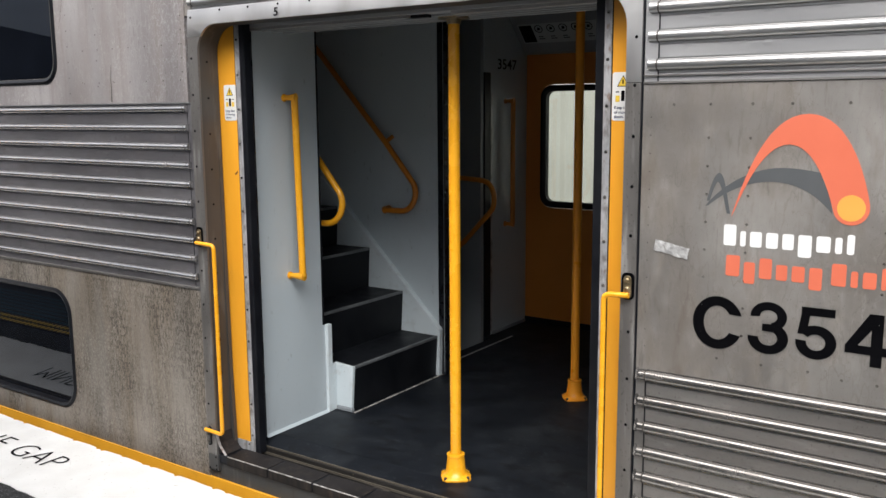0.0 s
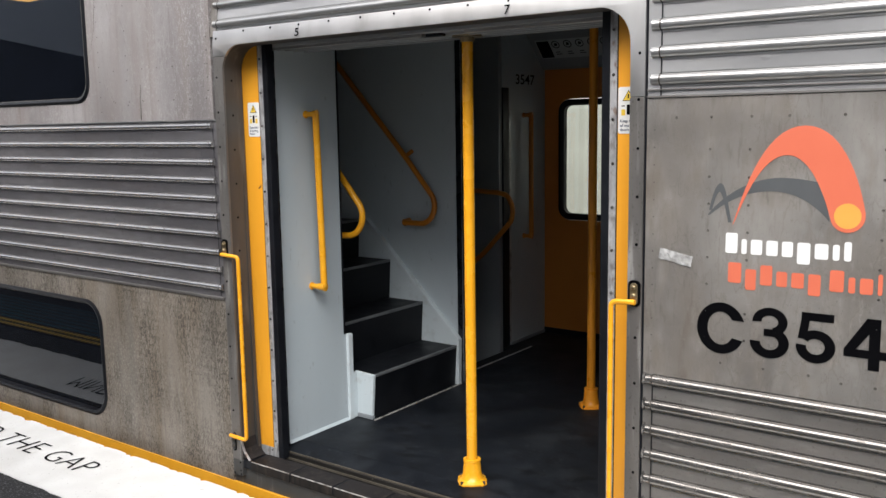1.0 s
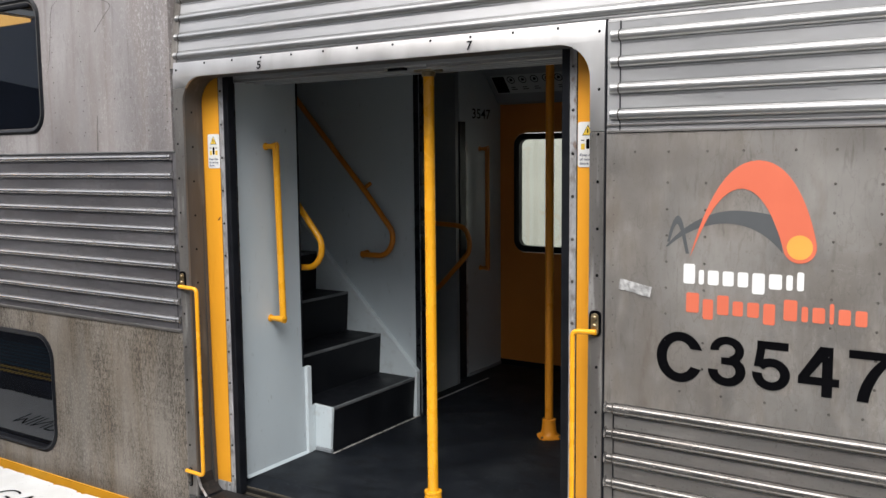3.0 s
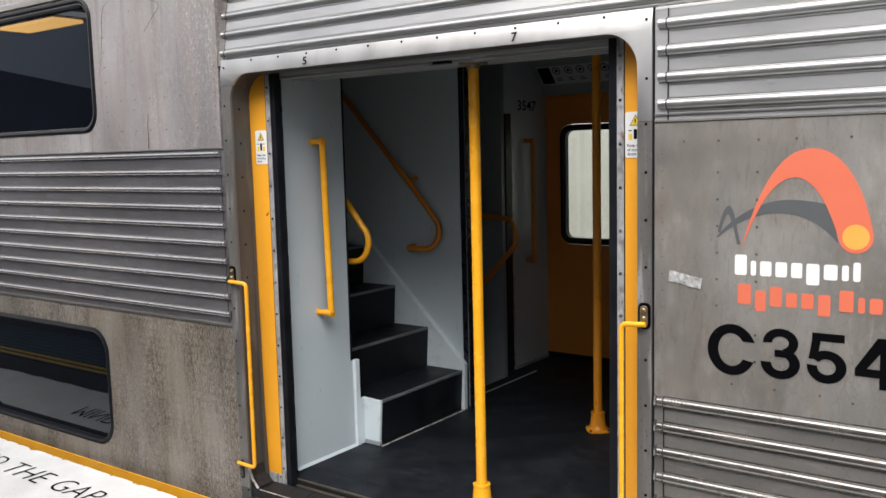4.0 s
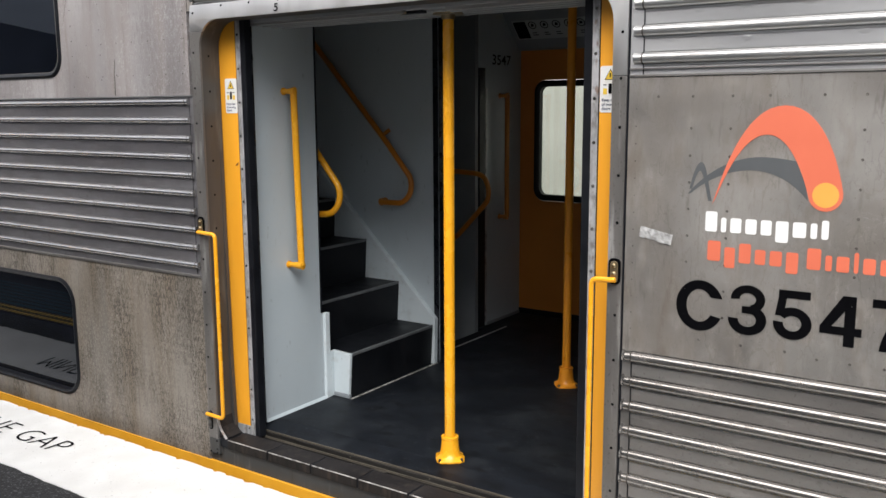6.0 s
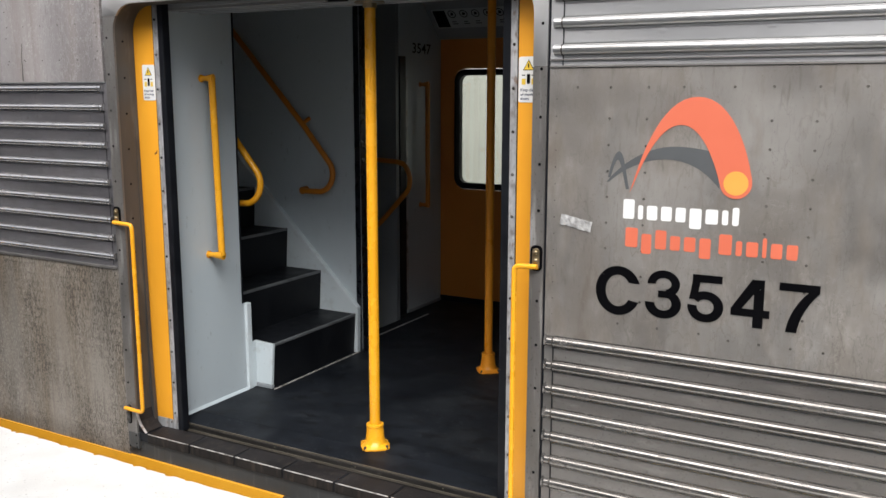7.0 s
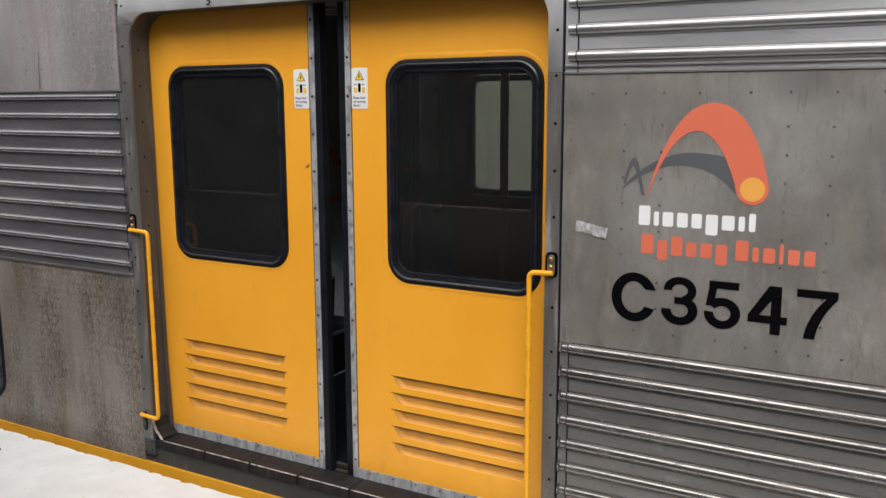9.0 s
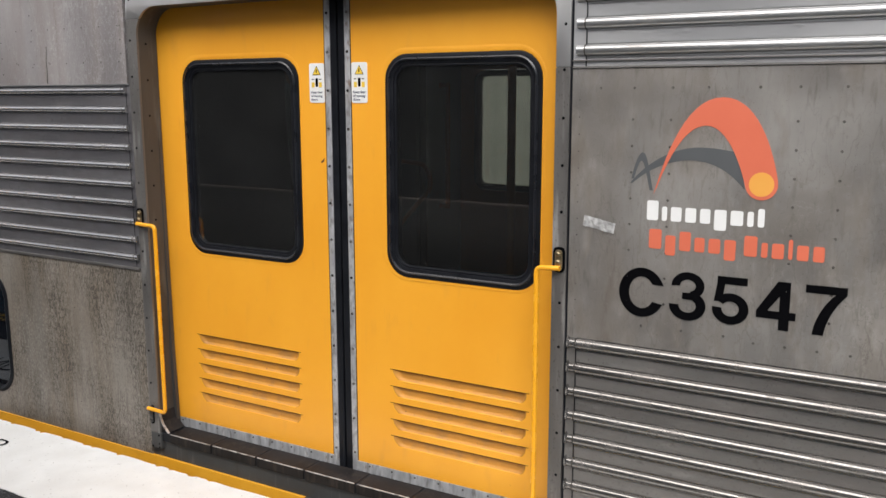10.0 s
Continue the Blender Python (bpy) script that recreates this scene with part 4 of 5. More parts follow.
    part("bolts", rivets([(-0.110, 0.178), (-0.064, 0.178), (-0.064, 0.196), (-0.066, 0.236)], -0.011, 0.0045, 0.004), BLACK, f, "dark bolt heads", kind="stuff")


def build_sill():
    s = thing("door_sill", (0.91, 0.05, 0.225), "dark worn step sill in the doorway", "door sill")
    xs = [0.0 + 0.2640 * i for i in range(8)]
    xs[-1] = 1.872
    for a, b in zip(xs, xs[1:]):
        t = part("sill_tile", box(a + 0.0045, b - 0.0045, -0.008, 0.1060, 0.211, SILL + 0.001, 0.0035), TREAD, s, "dark worn step tile")
        part("worn_edge", box(a + 0.007, b - 0.007, -0.0096, -0.0050, SILL - 0.0020, SILL + 0.0016, 0.0008), NOSE_WORN, t, "rubbed nosing edge")
        part("riser_face", box(a + 0.0050, b - 0.0050, -0.0100, -0.0070, 0.2112, SILL - 0.0030, 0.0008), RISER, t, "grimy brown front face")
    part("tile_bed", box(-0.050, 1.874, -0.0045, 0.104, 0.2115, SILL - 0.0012), RUBBER, s)
    part("track", box(-0.5, 2.3, 0.1065, 0.1495, 0.19, 0.234), RUBBER, s, "dark door track")
    for y, top in ((0.1105, 0.246), (0.1225, 0.242), (0.1345, 0.242), (0.1440, 0.248)):
        part("track_ridge", box(-0.06, 1.88, y, y + 0.0035, 0.2341, top, 0.0008), THRESH_LIP if top > 0.244 else THRESH, s, "worn brown track ridge")
    part("threshold", box(-0.06, 1.88, 0.1500, 0.1600, 0.20, 0.2640, 0.0015), THRESH, s, "worn brown metal threshold")
    part("threshold_lip", box(-0.06, 1.88, 0.1601, 0.1660, 0.20, 0.2700, 0.0015), THRESH_LIP, s, "tan rubbed edge of the threshold")
    for x in (0.62, 1.05, 1.47):
        part("screw", rivets([(x, 0.258)], 0.1500, 0.0035, 0.0012), THRESH_LIP, s)


build_side()
build_window(-2.95, -1.113, 1.950, 2.645, 0.11, "dark upper-deck window with a black rubber seal")
build_window(-2.60, -1.15, 0.241, 0.897, 0.14, "dark lower-deck window with a black rubber seal just over the platform", 0.062)
build_door_frame()
build_sill()
lean([o for o in CAR.children_recursive if o.type == "MESH" and min(v.co.z for v in o.data.vertices) > 2.20 - ROOT[o].z and o.name.split(".")[0] not in ("roof", "far_side", "crease", "rain_ledge")])
lean([o for o in scene.objects if o.type == "MESH" and o.parent and o.parent.name == "door_frame" and o.name.split(".")[0] in ("surround", "rivets", "door_number")])

# ---- markings on the number panel ----


def build_markings():
    g = thing("operator_emblem", (2.4, 0.0, 1.49), "orange arched emblem with an amber disc and a grey swoosh", "emblem")
    outer = bezier(((2.2245, 1.490), (2.262, 1.625), (2.318, 1.788), (2.424, 1.788))) + bezier(((2.424, 1.788), (2.522, 1.788), (2.572, 1.645), (2.592, 1.545)))[1:]
    cx, cz, r = 2.5465, 1.534, 0.0465
    outer += [(cx + r * math.cos(a), cz + r * math.sin(a)) for a in (radians(6 - 12.5 * i) for i in range(1, 15))]
    inner = bezier(((2.501, 1.525), (2.478, 1.610), (2.436, 1.704), (2.378, 1.704))) + bezier(((2.378, 1.704), (2.312, 1.704), (2.262, 1.592), (2.2265, 1.489)))[1:-1]
    part("arch", prism(outer + inner, -0.0015, 0.001), ORANGE, g, "orange arch")
    part("disc", prism([(cx + 0.036 * math.cos(radians(15 * i)), cz + 0.036 * math.sin(radians(15 * i))) for i in range(24)], -0.0021, 0.001), AMBER, g, "amber disc")
    top = bezier(((2.147, 1.519), (2.190, 1.578), (2.275, 1.638), (2.365, 1.638))) + bezier(((2.365, 1.638), (2.405, 1.638), (2.44, 1.632), (2.462, 1.628)))[1:] + [(2.492, 1.560)]
    low = bezier(((2.500, 1.515), (2.46, 1.562), (2.41, 1.598), (2.335, 1.598))) + bezier(((2.335, 1.598), (2.27, 1.597), (2.205, 1.566), (2.156, 1.521)))[1:]
    part("swoosh", prism(top + low, -0.0008, 0.001), SHADE, g, "slate grey swoosh")
    loop = bezier(((2.152, 1.535), (2.160, 1.575), (2.172, 1.620), (2.187, 1.618))) + bezier(((2.187, 1.618), (2.203, 1.614), (2.210, 1.55), (2.222, 1.500)))[1:]
    back_loop = bezier(((2.212, 1.500), (2.200, 1.55), (2.192, 1.590), (2.183, 1.592))) + bezier(((2.183, 1.592), (2.174, 1.590), (2.167, 1.56), (2.160, 1.535)))[1:]
    part("swoosh_tail", prism(loop + back_loop, -0.0011, 0.001), SHADE, g, "slate grey curl")
    # brand lines as plain bars, one for each character
    b = thing("brand_lettering", (2.48, 0.0, 1.31), "two lines of brand lettering as white and orange bars", "lettering")

    def bars(x, widths, z, mat):
        # tall, low, hanging and short-tailed characters
        spans = {"c": (0.0, 0.062), "m": (0.0, 0.045), "p": (-0.018, 0.045), "d": (0.0, 0.060), "t": (0.0, 0.055)}
        for kind, w in widths:
            if kind != " ":
                lo, hi = spans[kind]
                part("bar", prism(rrect(x, x + w - 0.012, z + lo, z + hi, 0.006, 4), -0.0012, 0.001), mat, b)
            x += w

    bars(2.206, (("c", 0.048), ("m", 0.028), ("m", 0.045), ("m", 0.045), ("m", 0.043), ("p", 0.048), ("m", 0.049), ("m", 0.030), ("t", 0.031)), 1.4065, WHITE)
    bars(2.216, (("c", 0.052), ("p", 0.044), ("d", 0.047), ("m", 0.043), ("m", 0.047), ("p", 0.046), (" ", 0.012), ("c", 0.050), ("m", 0.030), ("m", 0.046), ("d", 0.024), ("m", 0.044), ("m", 0.043)), 1.3165, ORANGE)
    n = thing("fleet_number", (2.46, 0.0, 1.094), "large black fleet number on the steel panel", "lettering")

    def bow(x, z, rx, rz, sx, sz, a0, a1, steps=26):
        """Part of an elliptic ring: outer radii, and how much smaller the hollow is."""
        ang = [radians(a0 + (a1 - a0) * i / steps) for i in range(steps + 1)]
        return [(x + rx * math.cos(a), z + rz * math.sin(a)) for a in ang] + [(x + (rx - sx) * math.cos(a), z + (rz - sz) * math.sin(a)) for a in ang[::-1]]

    top, foot, bar = 1.2485, 1.1010, 0.0235
    c_out = [(2.1985 + 0.0745 * math.cos(radians(a)), 1.1705 + 0.0805 * math.sin(radians(a))) for a in range(20, 342, 7)]
    c_in = [(2.1985 + 0.0415 * math.cos(radians(a)), 1.1705 + 0.0520 * math.sin(radians(a))) for a in range(328, 31, -7)]
    glyphs = {
        "C": [c_out + c_in],
        "3": [bow(2.3455, 1.2075, 0.0510, 0.0430, 0.0265, 0.0240, 184, -72), bow(2.3455, 1.1440, 0.0570, 0.0480, 0.0300, 0.0255, 78, -182), [(2.3290, 1.1845), (2.3290, 1.1640), (2.3600, 1.1630), (2.3640, 1.1860)]],
        "5": [[(2.4350, top), (2.5240, top), (2.5240, top - bar), (2.4350, top - bar)], [(2.4350, top - bar), (2.4585, top - bar), (2.4510, 1.1700), (2.4265, 1.1700)],
              bow(2.4765, 1.1490, 0.0545, 0.0490, 0.0285, 0.0255, 146, -184)],
        "4": [[(2.6180, top - 0.004), (2.6470, top), (2.6470, foot), (2.6180, foot)], [(2.5530, 1.1575), (2.6650, 1.1575), (2.6650, 1.1340), (2.5530, 1.1340)],
              [(2.6110, top), (2.6470, top), (2.6250, 1.2140), (2.5835, 1.1560), (2.5530, 1.1560)]],
        "7": [[(2.6885, top), (2.8000, top), (2.8000, top - bar), (2.6885, top - bar)],
              bezier(((2.8000, top - bar), (2.7730, 1.1960), (2.7480, 1.1500), (2.7430, foot))) + bezier(((2.7120, foot), (2.7160, 1.1520), (2.7440, 1.2000), (2.7700, top - bar)))],
    }
    for shapes in glyphs.values():
        part("character", joined(*[prism(o, -0.0016 - 0.0002 * k, 0.001) for k, o in enumerate(shapes)]), BLACK, n)
    # a torn strip of tape
    rng = random.Random(2)
    bm = bmesh.new()
    rows = []
    for j in range(4):
        rows.append([bm.verts.new((1.998 + 0.0108 * i - 0.002 * j + rng.uniform(-1, 1) * 0.0012, -0.002 - rng.uniform(0, 0.0035), 1.409 - 0.0022 * i - 0.0115 * j + rng.uniform(-1, 1) * 0.0012)) for i in range(11)])
    for a, c in zip(rows, rows[1:]):
        for i in range(10):
            bm.faces.new((a[i], a[i + 1], c[i + 1], c[i]))
    single("tape_scrap", bm, TAPE, (2.05, 0.0, 1.36), "crumpled strip of pale sticky tape on the steel panel", "tape")


build_markings()

# ---- grab handles beside the doorway ----


def build_grab_handle(side):
    h = thing("grab_rail", (0.0 if side < 0 else 1.855, -0.02, 0.36), "thin yellow grab rail bolted beside the train door", "grab rail", "door grab rails")
    fx = -0.108 if side < 0 else 1.914
    rx = 0.0 if side < 0 else 1.840
    zt = 1.232 if side < 0 else 1.226
    yo = -0.024
    tip = fx + 0.009 * side
    path = fillet([(tip, yo + 0.003, zt - 0.001), (rx, yo, zt - 0.004), (rx, yo, 0.362), (tip, yo + 0.003, 0.364)], 0.022)
    part("rod", tube(path, 0.0090, 12), RAIL_YELLOW, h, "yellow enamelled rod", True)
    for z0, z1, up in ((zt - 0.012, zt + 0.060, True), (0.292, 0.376, False)):
        part("pad", prism(rrect(fx - (0.021 if up else 0.012), fx + (0.021 if up else 0.012), z0 - 0.006, z1 + (0.009 if up else 0.0), 0.016 if up else 0.010, 6), -0.0090, -0.0046, 0.0015), BLACK, h, "black rubber pad")
        b = part("bracket", prism(rrect(fx - (0.0130 if up else 0.0095), fx + (0.0130 if up else 0.0095), z0, z1, 0.0120 if up else 0.0085, 6), -0.0130, -0.0091, 0.0012), BRASS if up else SKIRT, h, "worn brassy bracket" if up else "grimy bracket")
        for k in (0.42, 0.80) if up else (0.22, 0.58):
            z = z0 + (z1 - z0) * k
            part("bolt", tube([(fx, -0.0131, z), (fx, -0.0165, z), (fx, -0.0195, z), (fx, -0.0205, z)], [0.0088, 0.0085, 0.0062, 0.0030], 12), BRASS if up else DIMPLE, b, "domed bolt head", True)


build_grab_handle(-1)
build_grab_handle(1)

# ---- the near doors ----


def build_leaf(side, y, x, name_label):
    """A sliding door leaf. side -1: its closing edge is on the right; x: the left edge of its notice."""
    d = thing("door_leaf", (x, y, 0.262), name_label, "train door", "sliding train doors")
    if side < 0:
        lo, hi, w0, w1, lv0, lv1 = x - 0.875, x + 0.079, x - 0.701, x - 0.058, x - 0.692, x - 0.094
        st0, st1, rb0, rb1 = x + 0.079, x + 0.105, x + 0.1052, x + 0.136
    else:
        lo, hi, w0, w1, lv0, lv1 = x - 0.005, x + 0.945, x + 0.160, x + 0.800, x + 0.164, x + 0.764
        st0, st1, rb0, rb1 = x - 0.031, x - 0.005, x - 0.062, x - 0.0312
    z0, z1, wz0, wz1 = 0.2945, 2.20, 1.105, 1.945
    pieces = [ring(corners(lo, hi, 0.719, z1), rrect(w0 - 0.006, w1 + 0.006, wz0 - 0.006, wz1 + 0.006, 0.098), y, y + 0.038)]
    for i in range(5):
        zt = 0.719 - 0.0698 * i
        zn = zt - 0.0698 if i < 4 else z0
        pieces += [box(lo, lv0, y, y + 0.038, zt - 0.044, zt), box(lv1, hi, y, y + 0.038, zt - 0.044, zt), box(lo, hi, y, y + 0.038, zn, zt - 0.044)]
    part("panel", joined(*pieces), DOOR_YELLOW, d, "yellow painted door panel")
    part("window_lip", ring(rrect(w0 - 0.030, w1 + 0.018, wz0 - 0.018, wz1 + 0.026, 0.118), rrect(w0 - 0.004, w1 + 0.004, wz0 - 0.004, wz1 + 0.004, 0.096), y - 0.0005, y + 0.006, 0.0018), DOOR_YELLOW, d, "", True)
    g = part("gasket", ring(rrect(w0 - 0.003, w1 + 0.003, wz0 - 0.003, wz1 + 0.003, 0.095), rrect(w0 + 0.033, w1 - 0.033, wz0 + 0.033, wz1 - 0.033, 0.067), y - 0.003, y + 0.041, 0.006), RUBBER, d, "black rubber window seal", True)
    part("gasket_ridge", ring(rrect(w0 + 0.011, w1 - 0.011, wz0 + 0.011, wz1 - 0.011, 0.086), rrect(w0 + 0.021, w1 - 0.021, wz0 + 0.021, wz1 - 0.021, 0.078), y - 0.0098, y - 0.004, 0.003), RUBBER_SHEEN, g, "shiny ridge", True)
    part("gasket_bead", ring(rrect(w0 + 0.032, w1 - 0.032, wz0 + 0.032, wz1 - 0.032, 0.068), rrect(w0 + 0.043, w1 - 0.043, wz0 + 0.043, wz1 - 0.043, 0.057), y + 0.001, y + 0.034, 0.002), RUBBER, g, "", True)
    p = part("pane", prism(rrect(w0 + 0.035, w1 - 0.035, wz0 + 0.035, wz1 - 0.035, 0.065), y + 0.006, y + 0.010), GLASS, d, "tinted glass pane")
    p.visible_shadow = False
    e = part("edge_strip", box(st0, st1, y - 0.003, y + 0.040, 0.246, 2.20, 0.002), STRIP, d, "scuffed riveted metal edge strip")
    part("rivets", rivets([((st0 + st1) / 2, 0.33 + 0.1485 * i) for i in range(13)], y - 0.003, 0.0062, 0.0045), STUD, e, "dull domed rivets", kind="stuff")
    # Thin black box for the shadow line between edge strip and panel.
    gap = st0 - 0.0035 if side < 0 else st1
    part("strip_joint", box(gap, gap + 0.0035, y - 0.0012, y + 0.02, 0.296, 2.19), RUBBER, d, "dark line painted in for the strip's shadow")
    part("edge_seal", box(rb0, rb1, y - 0.0025, y + 0.0395, 0.246, 2.20, 0.004), RUBBER, d, "black rubber closing edge")
    k = part("kick_strip", box(lo, hi, y - 0.002, y + 0.039, 0.246, 0.2940, 0.001), KICK, d, "scuffed metal kick strip")
    part("rivets", rivets([(lo + 0.06 + 0.11 * i, 0.281) for i in range(9)], y - 0.002, 0.0045, 0.003), DIMPLE, k, kind="stuff")
    for i in range(5):
        zt = 0.719 - 0.0698 * i
        # a scoop pressed inward, sheared along its top, rising back to the sheet below
        bm = bmesh.new()
        rows = []
        for j in range(15):
            v = j / 14
            left, right = lv0 + 0.010 + 0.030 * v * v, lv1 - 0.004 - 0.022 * v ** 3
            spots = [left + 0.034 * k / 8 for k in range(9)] + [left + 0.034 + (right - left - 0.048) * k / 9 for k in range(1, 9)] + [right - 0.014 * k / 8 for k in range(8, -1, -1)]
            row = [bm.verts.new((lv0, y, zt - 0.001 - 0.043 * v))]
            for px in spots:
                ease = (min(1.0, (px - left) / 0.034), min(1.0, (right - px) / 0.014))
                rise = min(1.0, max(0.0, (0.96 - v) / 0.26))
                d0 = 0.0100 * math.prod(e * e * (3 - 2 * e) for e in ease) * math.sin(rise * math.pi / 2)
                row.append(bm.verts.new((px, y + d0, zt - 0.001 - 0.043 * v)))
            rows.append(row + [bm.verts.new((lv1, y, zt - 0.001 - 0.043 * v))])
        for a, b in zip(rows, rows[1:]):
            for k in range(len(a) - 1):
                f = bm.faces.new((a[k], b[k], b[k + 1], a[k + 1]))
                f.material_index = int(k in (0, len(a) - 2) or b is rows[-1])
        lv = part("louvre", bm, LOUVRE_YELLOW, d, "pressed louvre scoop with grime and recess shade in its colour", True)
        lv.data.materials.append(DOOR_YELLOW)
        # Dark strip paints the shadow under the lip along its sheared edge.
        part("slit", box(lv0 - 0.002, lv1 + 0.006, y - 0.0006, y + 0.004, zt - 0.0018, zt + 0.0004), LIP, lv, "dark sheared edge with the lip's shadow painted in")
    if side < 0:
        chip = [(x + dx, 1.539 + dz) for dx, dz in ((0.066, 0.010), (0.058, 0.004), (0.049, -0.002), (0.046, -0.010), (0.053, -0.009), (0.061, -0.004), (0.064, 0.002))]
        part("paint_chip", prism(chip, y - 0.0006, y + 0.001), CHIP, d, "small brown chip in the paint")
    s = part("notice", prism(rrect(x, x + 0.074, 1.768, 1.922, 0.008, 4), y - 0.0022, y + 0.002), WHITE, d, "white safety notice")
    yy = y - 0.0032
    tri = [(x + 0.037, 1.912), (x + 0.016, 1.876), (x + 0.058, 1.876)]
    part("warning_triangle", prism(tri, yy, y), BLACK, s)
    part("triangle_face", prism([(0.037 * 0.16 + a * 0.84 + x * 0.16, 1.888 * 0.16 + b * 0.84) for a, b in tri], yy - 0.0006, y), SIGN_YELLOW, s)
    part("mark", prism(rrect(x + 0.0348, x + 0.0392, 1.884, 1.899, 0.002, 3), yy - 0.0012, y), BLACK, s)
    part("symbol_bar", prism(rrect(x + 0.031, x + 0.043, 1.830, 1.864, 0.004, 3), yy, y), BLACK, s)
    for a in (0.012, 0.048):
        part("symbol_block", prism(rrect(x + a, x + a + 0.014, 1.828, 1.848, 0.001, 2), yy, y), SIGN_YELLOW, s)
        part("symbol_arrow", prism([(x + a, 1.858), (x + a + 0.012, 1.858), (x + a + 0.012, 1.861), (x + a, 1.861)], yy, y), BLACK, s)
    for line, w, zz in (("Keep clear", 0.058, 1.805), ("of moving", 0.056, 1.790), ("doors", 0.032, 1.776)):
        part("words", shifted(letters(line, x + 0.008, x + 0.008 + w, zz - (0.003 if "g" in line or "p" in line else 0), zz + 0.010, 0.02), 0, yy), SIGN_BLUE, s)
    return d


LEAF_LEFT = build_leaf(-1, LEAF_Y, -0.037, "yellow sliding door leaf with a tinted window and louvres")
LEAF_RIGHT = build_leaf(1, LEAF_Y, 1.796, "yellow sliding door leaf with a large tinted window and louvres")

# ---- the vestibule ----
IN_Y = 2.90


def build_vestibule():
    ramp = bmesh.new()
    edge = [(0.1662, 0.20), (0.1662, 0.2690), (0.280, FLOOR_Z), (IN_Y + 0.06, FLOOR_Z), (IN_Y + 0.06, 0.20)]
    a, b = [[ramp.verts.new((x, fy, fz)) for fy, fz in edge] for x in (-0.02, 2.2)]
    for i in range(5):
        ramp.faces.new((a[i], b[i], b[(i + 1) % 5], a[(i + 1) % 5]))
    ramp.faces.new(a)
    ramp.faces.new(b[::-1])
    bm = joined(ramp, box(-0.13, -0.0201, 2.335, IN_Y + 0.06, 0.20, FLOOR_Z))
    single("floor", bm, FLOOR, (1, 1.5, 0.2), "dark scuffed vinyl vestibule floor", "floor", kind="structure")
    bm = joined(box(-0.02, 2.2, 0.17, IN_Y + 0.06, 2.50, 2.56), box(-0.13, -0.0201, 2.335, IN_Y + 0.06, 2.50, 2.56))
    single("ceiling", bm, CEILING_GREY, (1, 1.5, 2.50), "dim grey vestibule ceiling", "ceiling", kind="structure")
    w = single("wall_left", box(-0.02, 0.04, 0.172, 0.618, FLOOR_Z, 2.499, 0.003), LINING, (0.02, 0.4, FLOOR_Z), "smooth grey laminate vestibule wall", "wall", kind="structure")
    part("wall_return", box(-0.02, 0.0395, 0.6181, 0.6335, FLOOR_Z, 0.744), LINING, w)
    bm = prism([(0.0405, FLOOR_Z), (0.054, FLOOR_Z), (0.0520, FLOOR_Z + 0.004), (0.0450, FLOOR_Z + 0.009), (0.0405, FLOOR_Z + 0.012)], 0.207, 0.634)
    part("skirting", bm, LINING, w, "grey sealed skirting", True)
    part("edge_trim", box(0.002, 0.044, 0.6185, 0.625, 0.745, 2.499), RUBBER, w, "dark riveted edge trim")
    part("rivets", rivets([(0.034, 0.80 + 0.105 * i) for i in range(13)], 0.6184, 0.0028, 0.0015), STUD, w, kind="stuff")
    part("door_post", box(0.0, 0.046, 0.1675, 0.206, FLOOR_Z - 0.08, 2.165, 0.002), RUBBER_SHEEN, w, "black rubber door post")
    part("pocket_lining", box(-1.1, -0.021, 0.165, 0.18, 0.2, 2.3), SKIRT, w, "dark door pocket")
    w = single("wall_far_left", box(-0.13, -0.07, 2.413, IN_Y + 0.05, FLOOR_Z, 2.499, 0.003), LINING, (-0.1, 2.6, FLOOR_Z), "grey laminate wall beside the far doors", "wall", kind="structure")
    part("edge_trim", box(-0.13, -0.066, 2.335, 2.4125, FLOOR_Z, 2.05, 0.004), RUBBER, w, "dark upright edge trim")
    part("trim_head", box(-0.13, -0.068, 2.335, 2.4125, 2.051, 2.499), LINING, w)
    part("edge_strip", box(-0.0699, -0.0665, 2.416, 2.436, FLOOR_Z + 0.02, 1.92, 0.001), STRIP, w, "pale screwed strip")
    part("skirting", box(-0.0699, -0.060, 2.437, IN_Y - 0.006, FLOOR_Z, FLOOR_Z + 0.022, 0.003), COVE, w, "grey skirting")
    part("unit_number", turned_number(), BLACK, w, "small black number")
    single("wall_end", box(2.2, 2.26, 0.17, IN_Y + 0.06, 0.2, 2.56), LINING, (2.2, 1.5, 0.2), "grey vestibule end wall", "wall", kind="structure")
    # far side over the doors
    bm = bmesh.new()
    prof = [(IN_Y - 0.02, 2.185), (IN_Y - 0.04, 2.195), (IN_Y - 0.344, 2.499), (IN_Y + 0.06, 2.499), (IN_Y + 0.06, 2.185)]
    a = [bm.verts.new((-0.069, y, z)) for y, z in prof]
    b = [bm.verts.new((2.199, y, z)) for y, z in prof]
    for i in range(5):
        bm.faces.new((a[i], b[i], b[(i + 1) % 5], a[(i + 1) % 5]))
    bm.faces.new(a)
    bm.faces.new(b)
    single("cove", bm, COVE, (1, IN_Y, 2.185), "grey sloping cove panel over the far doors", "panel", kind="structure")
    # door gear over the near doors
    h = thing("door_header", (0.91, 0.2, 2.13), "grey door gear housing over the doorway", "header")
    part("housing", box(-0.05, 1.9, 0.168, 0.420, 2.166, 2.499, 0.003), HOUSING, h, "grey painted housing")
    for x0, x1 in ((-0.05, 0.925), (1.125, 1.9)):
        part("front_rail", box(x0, x1, 0.172, 0.196, 2.1535, 2.1665, 0.002), FRAME, h, "pale metal rail under the housing")
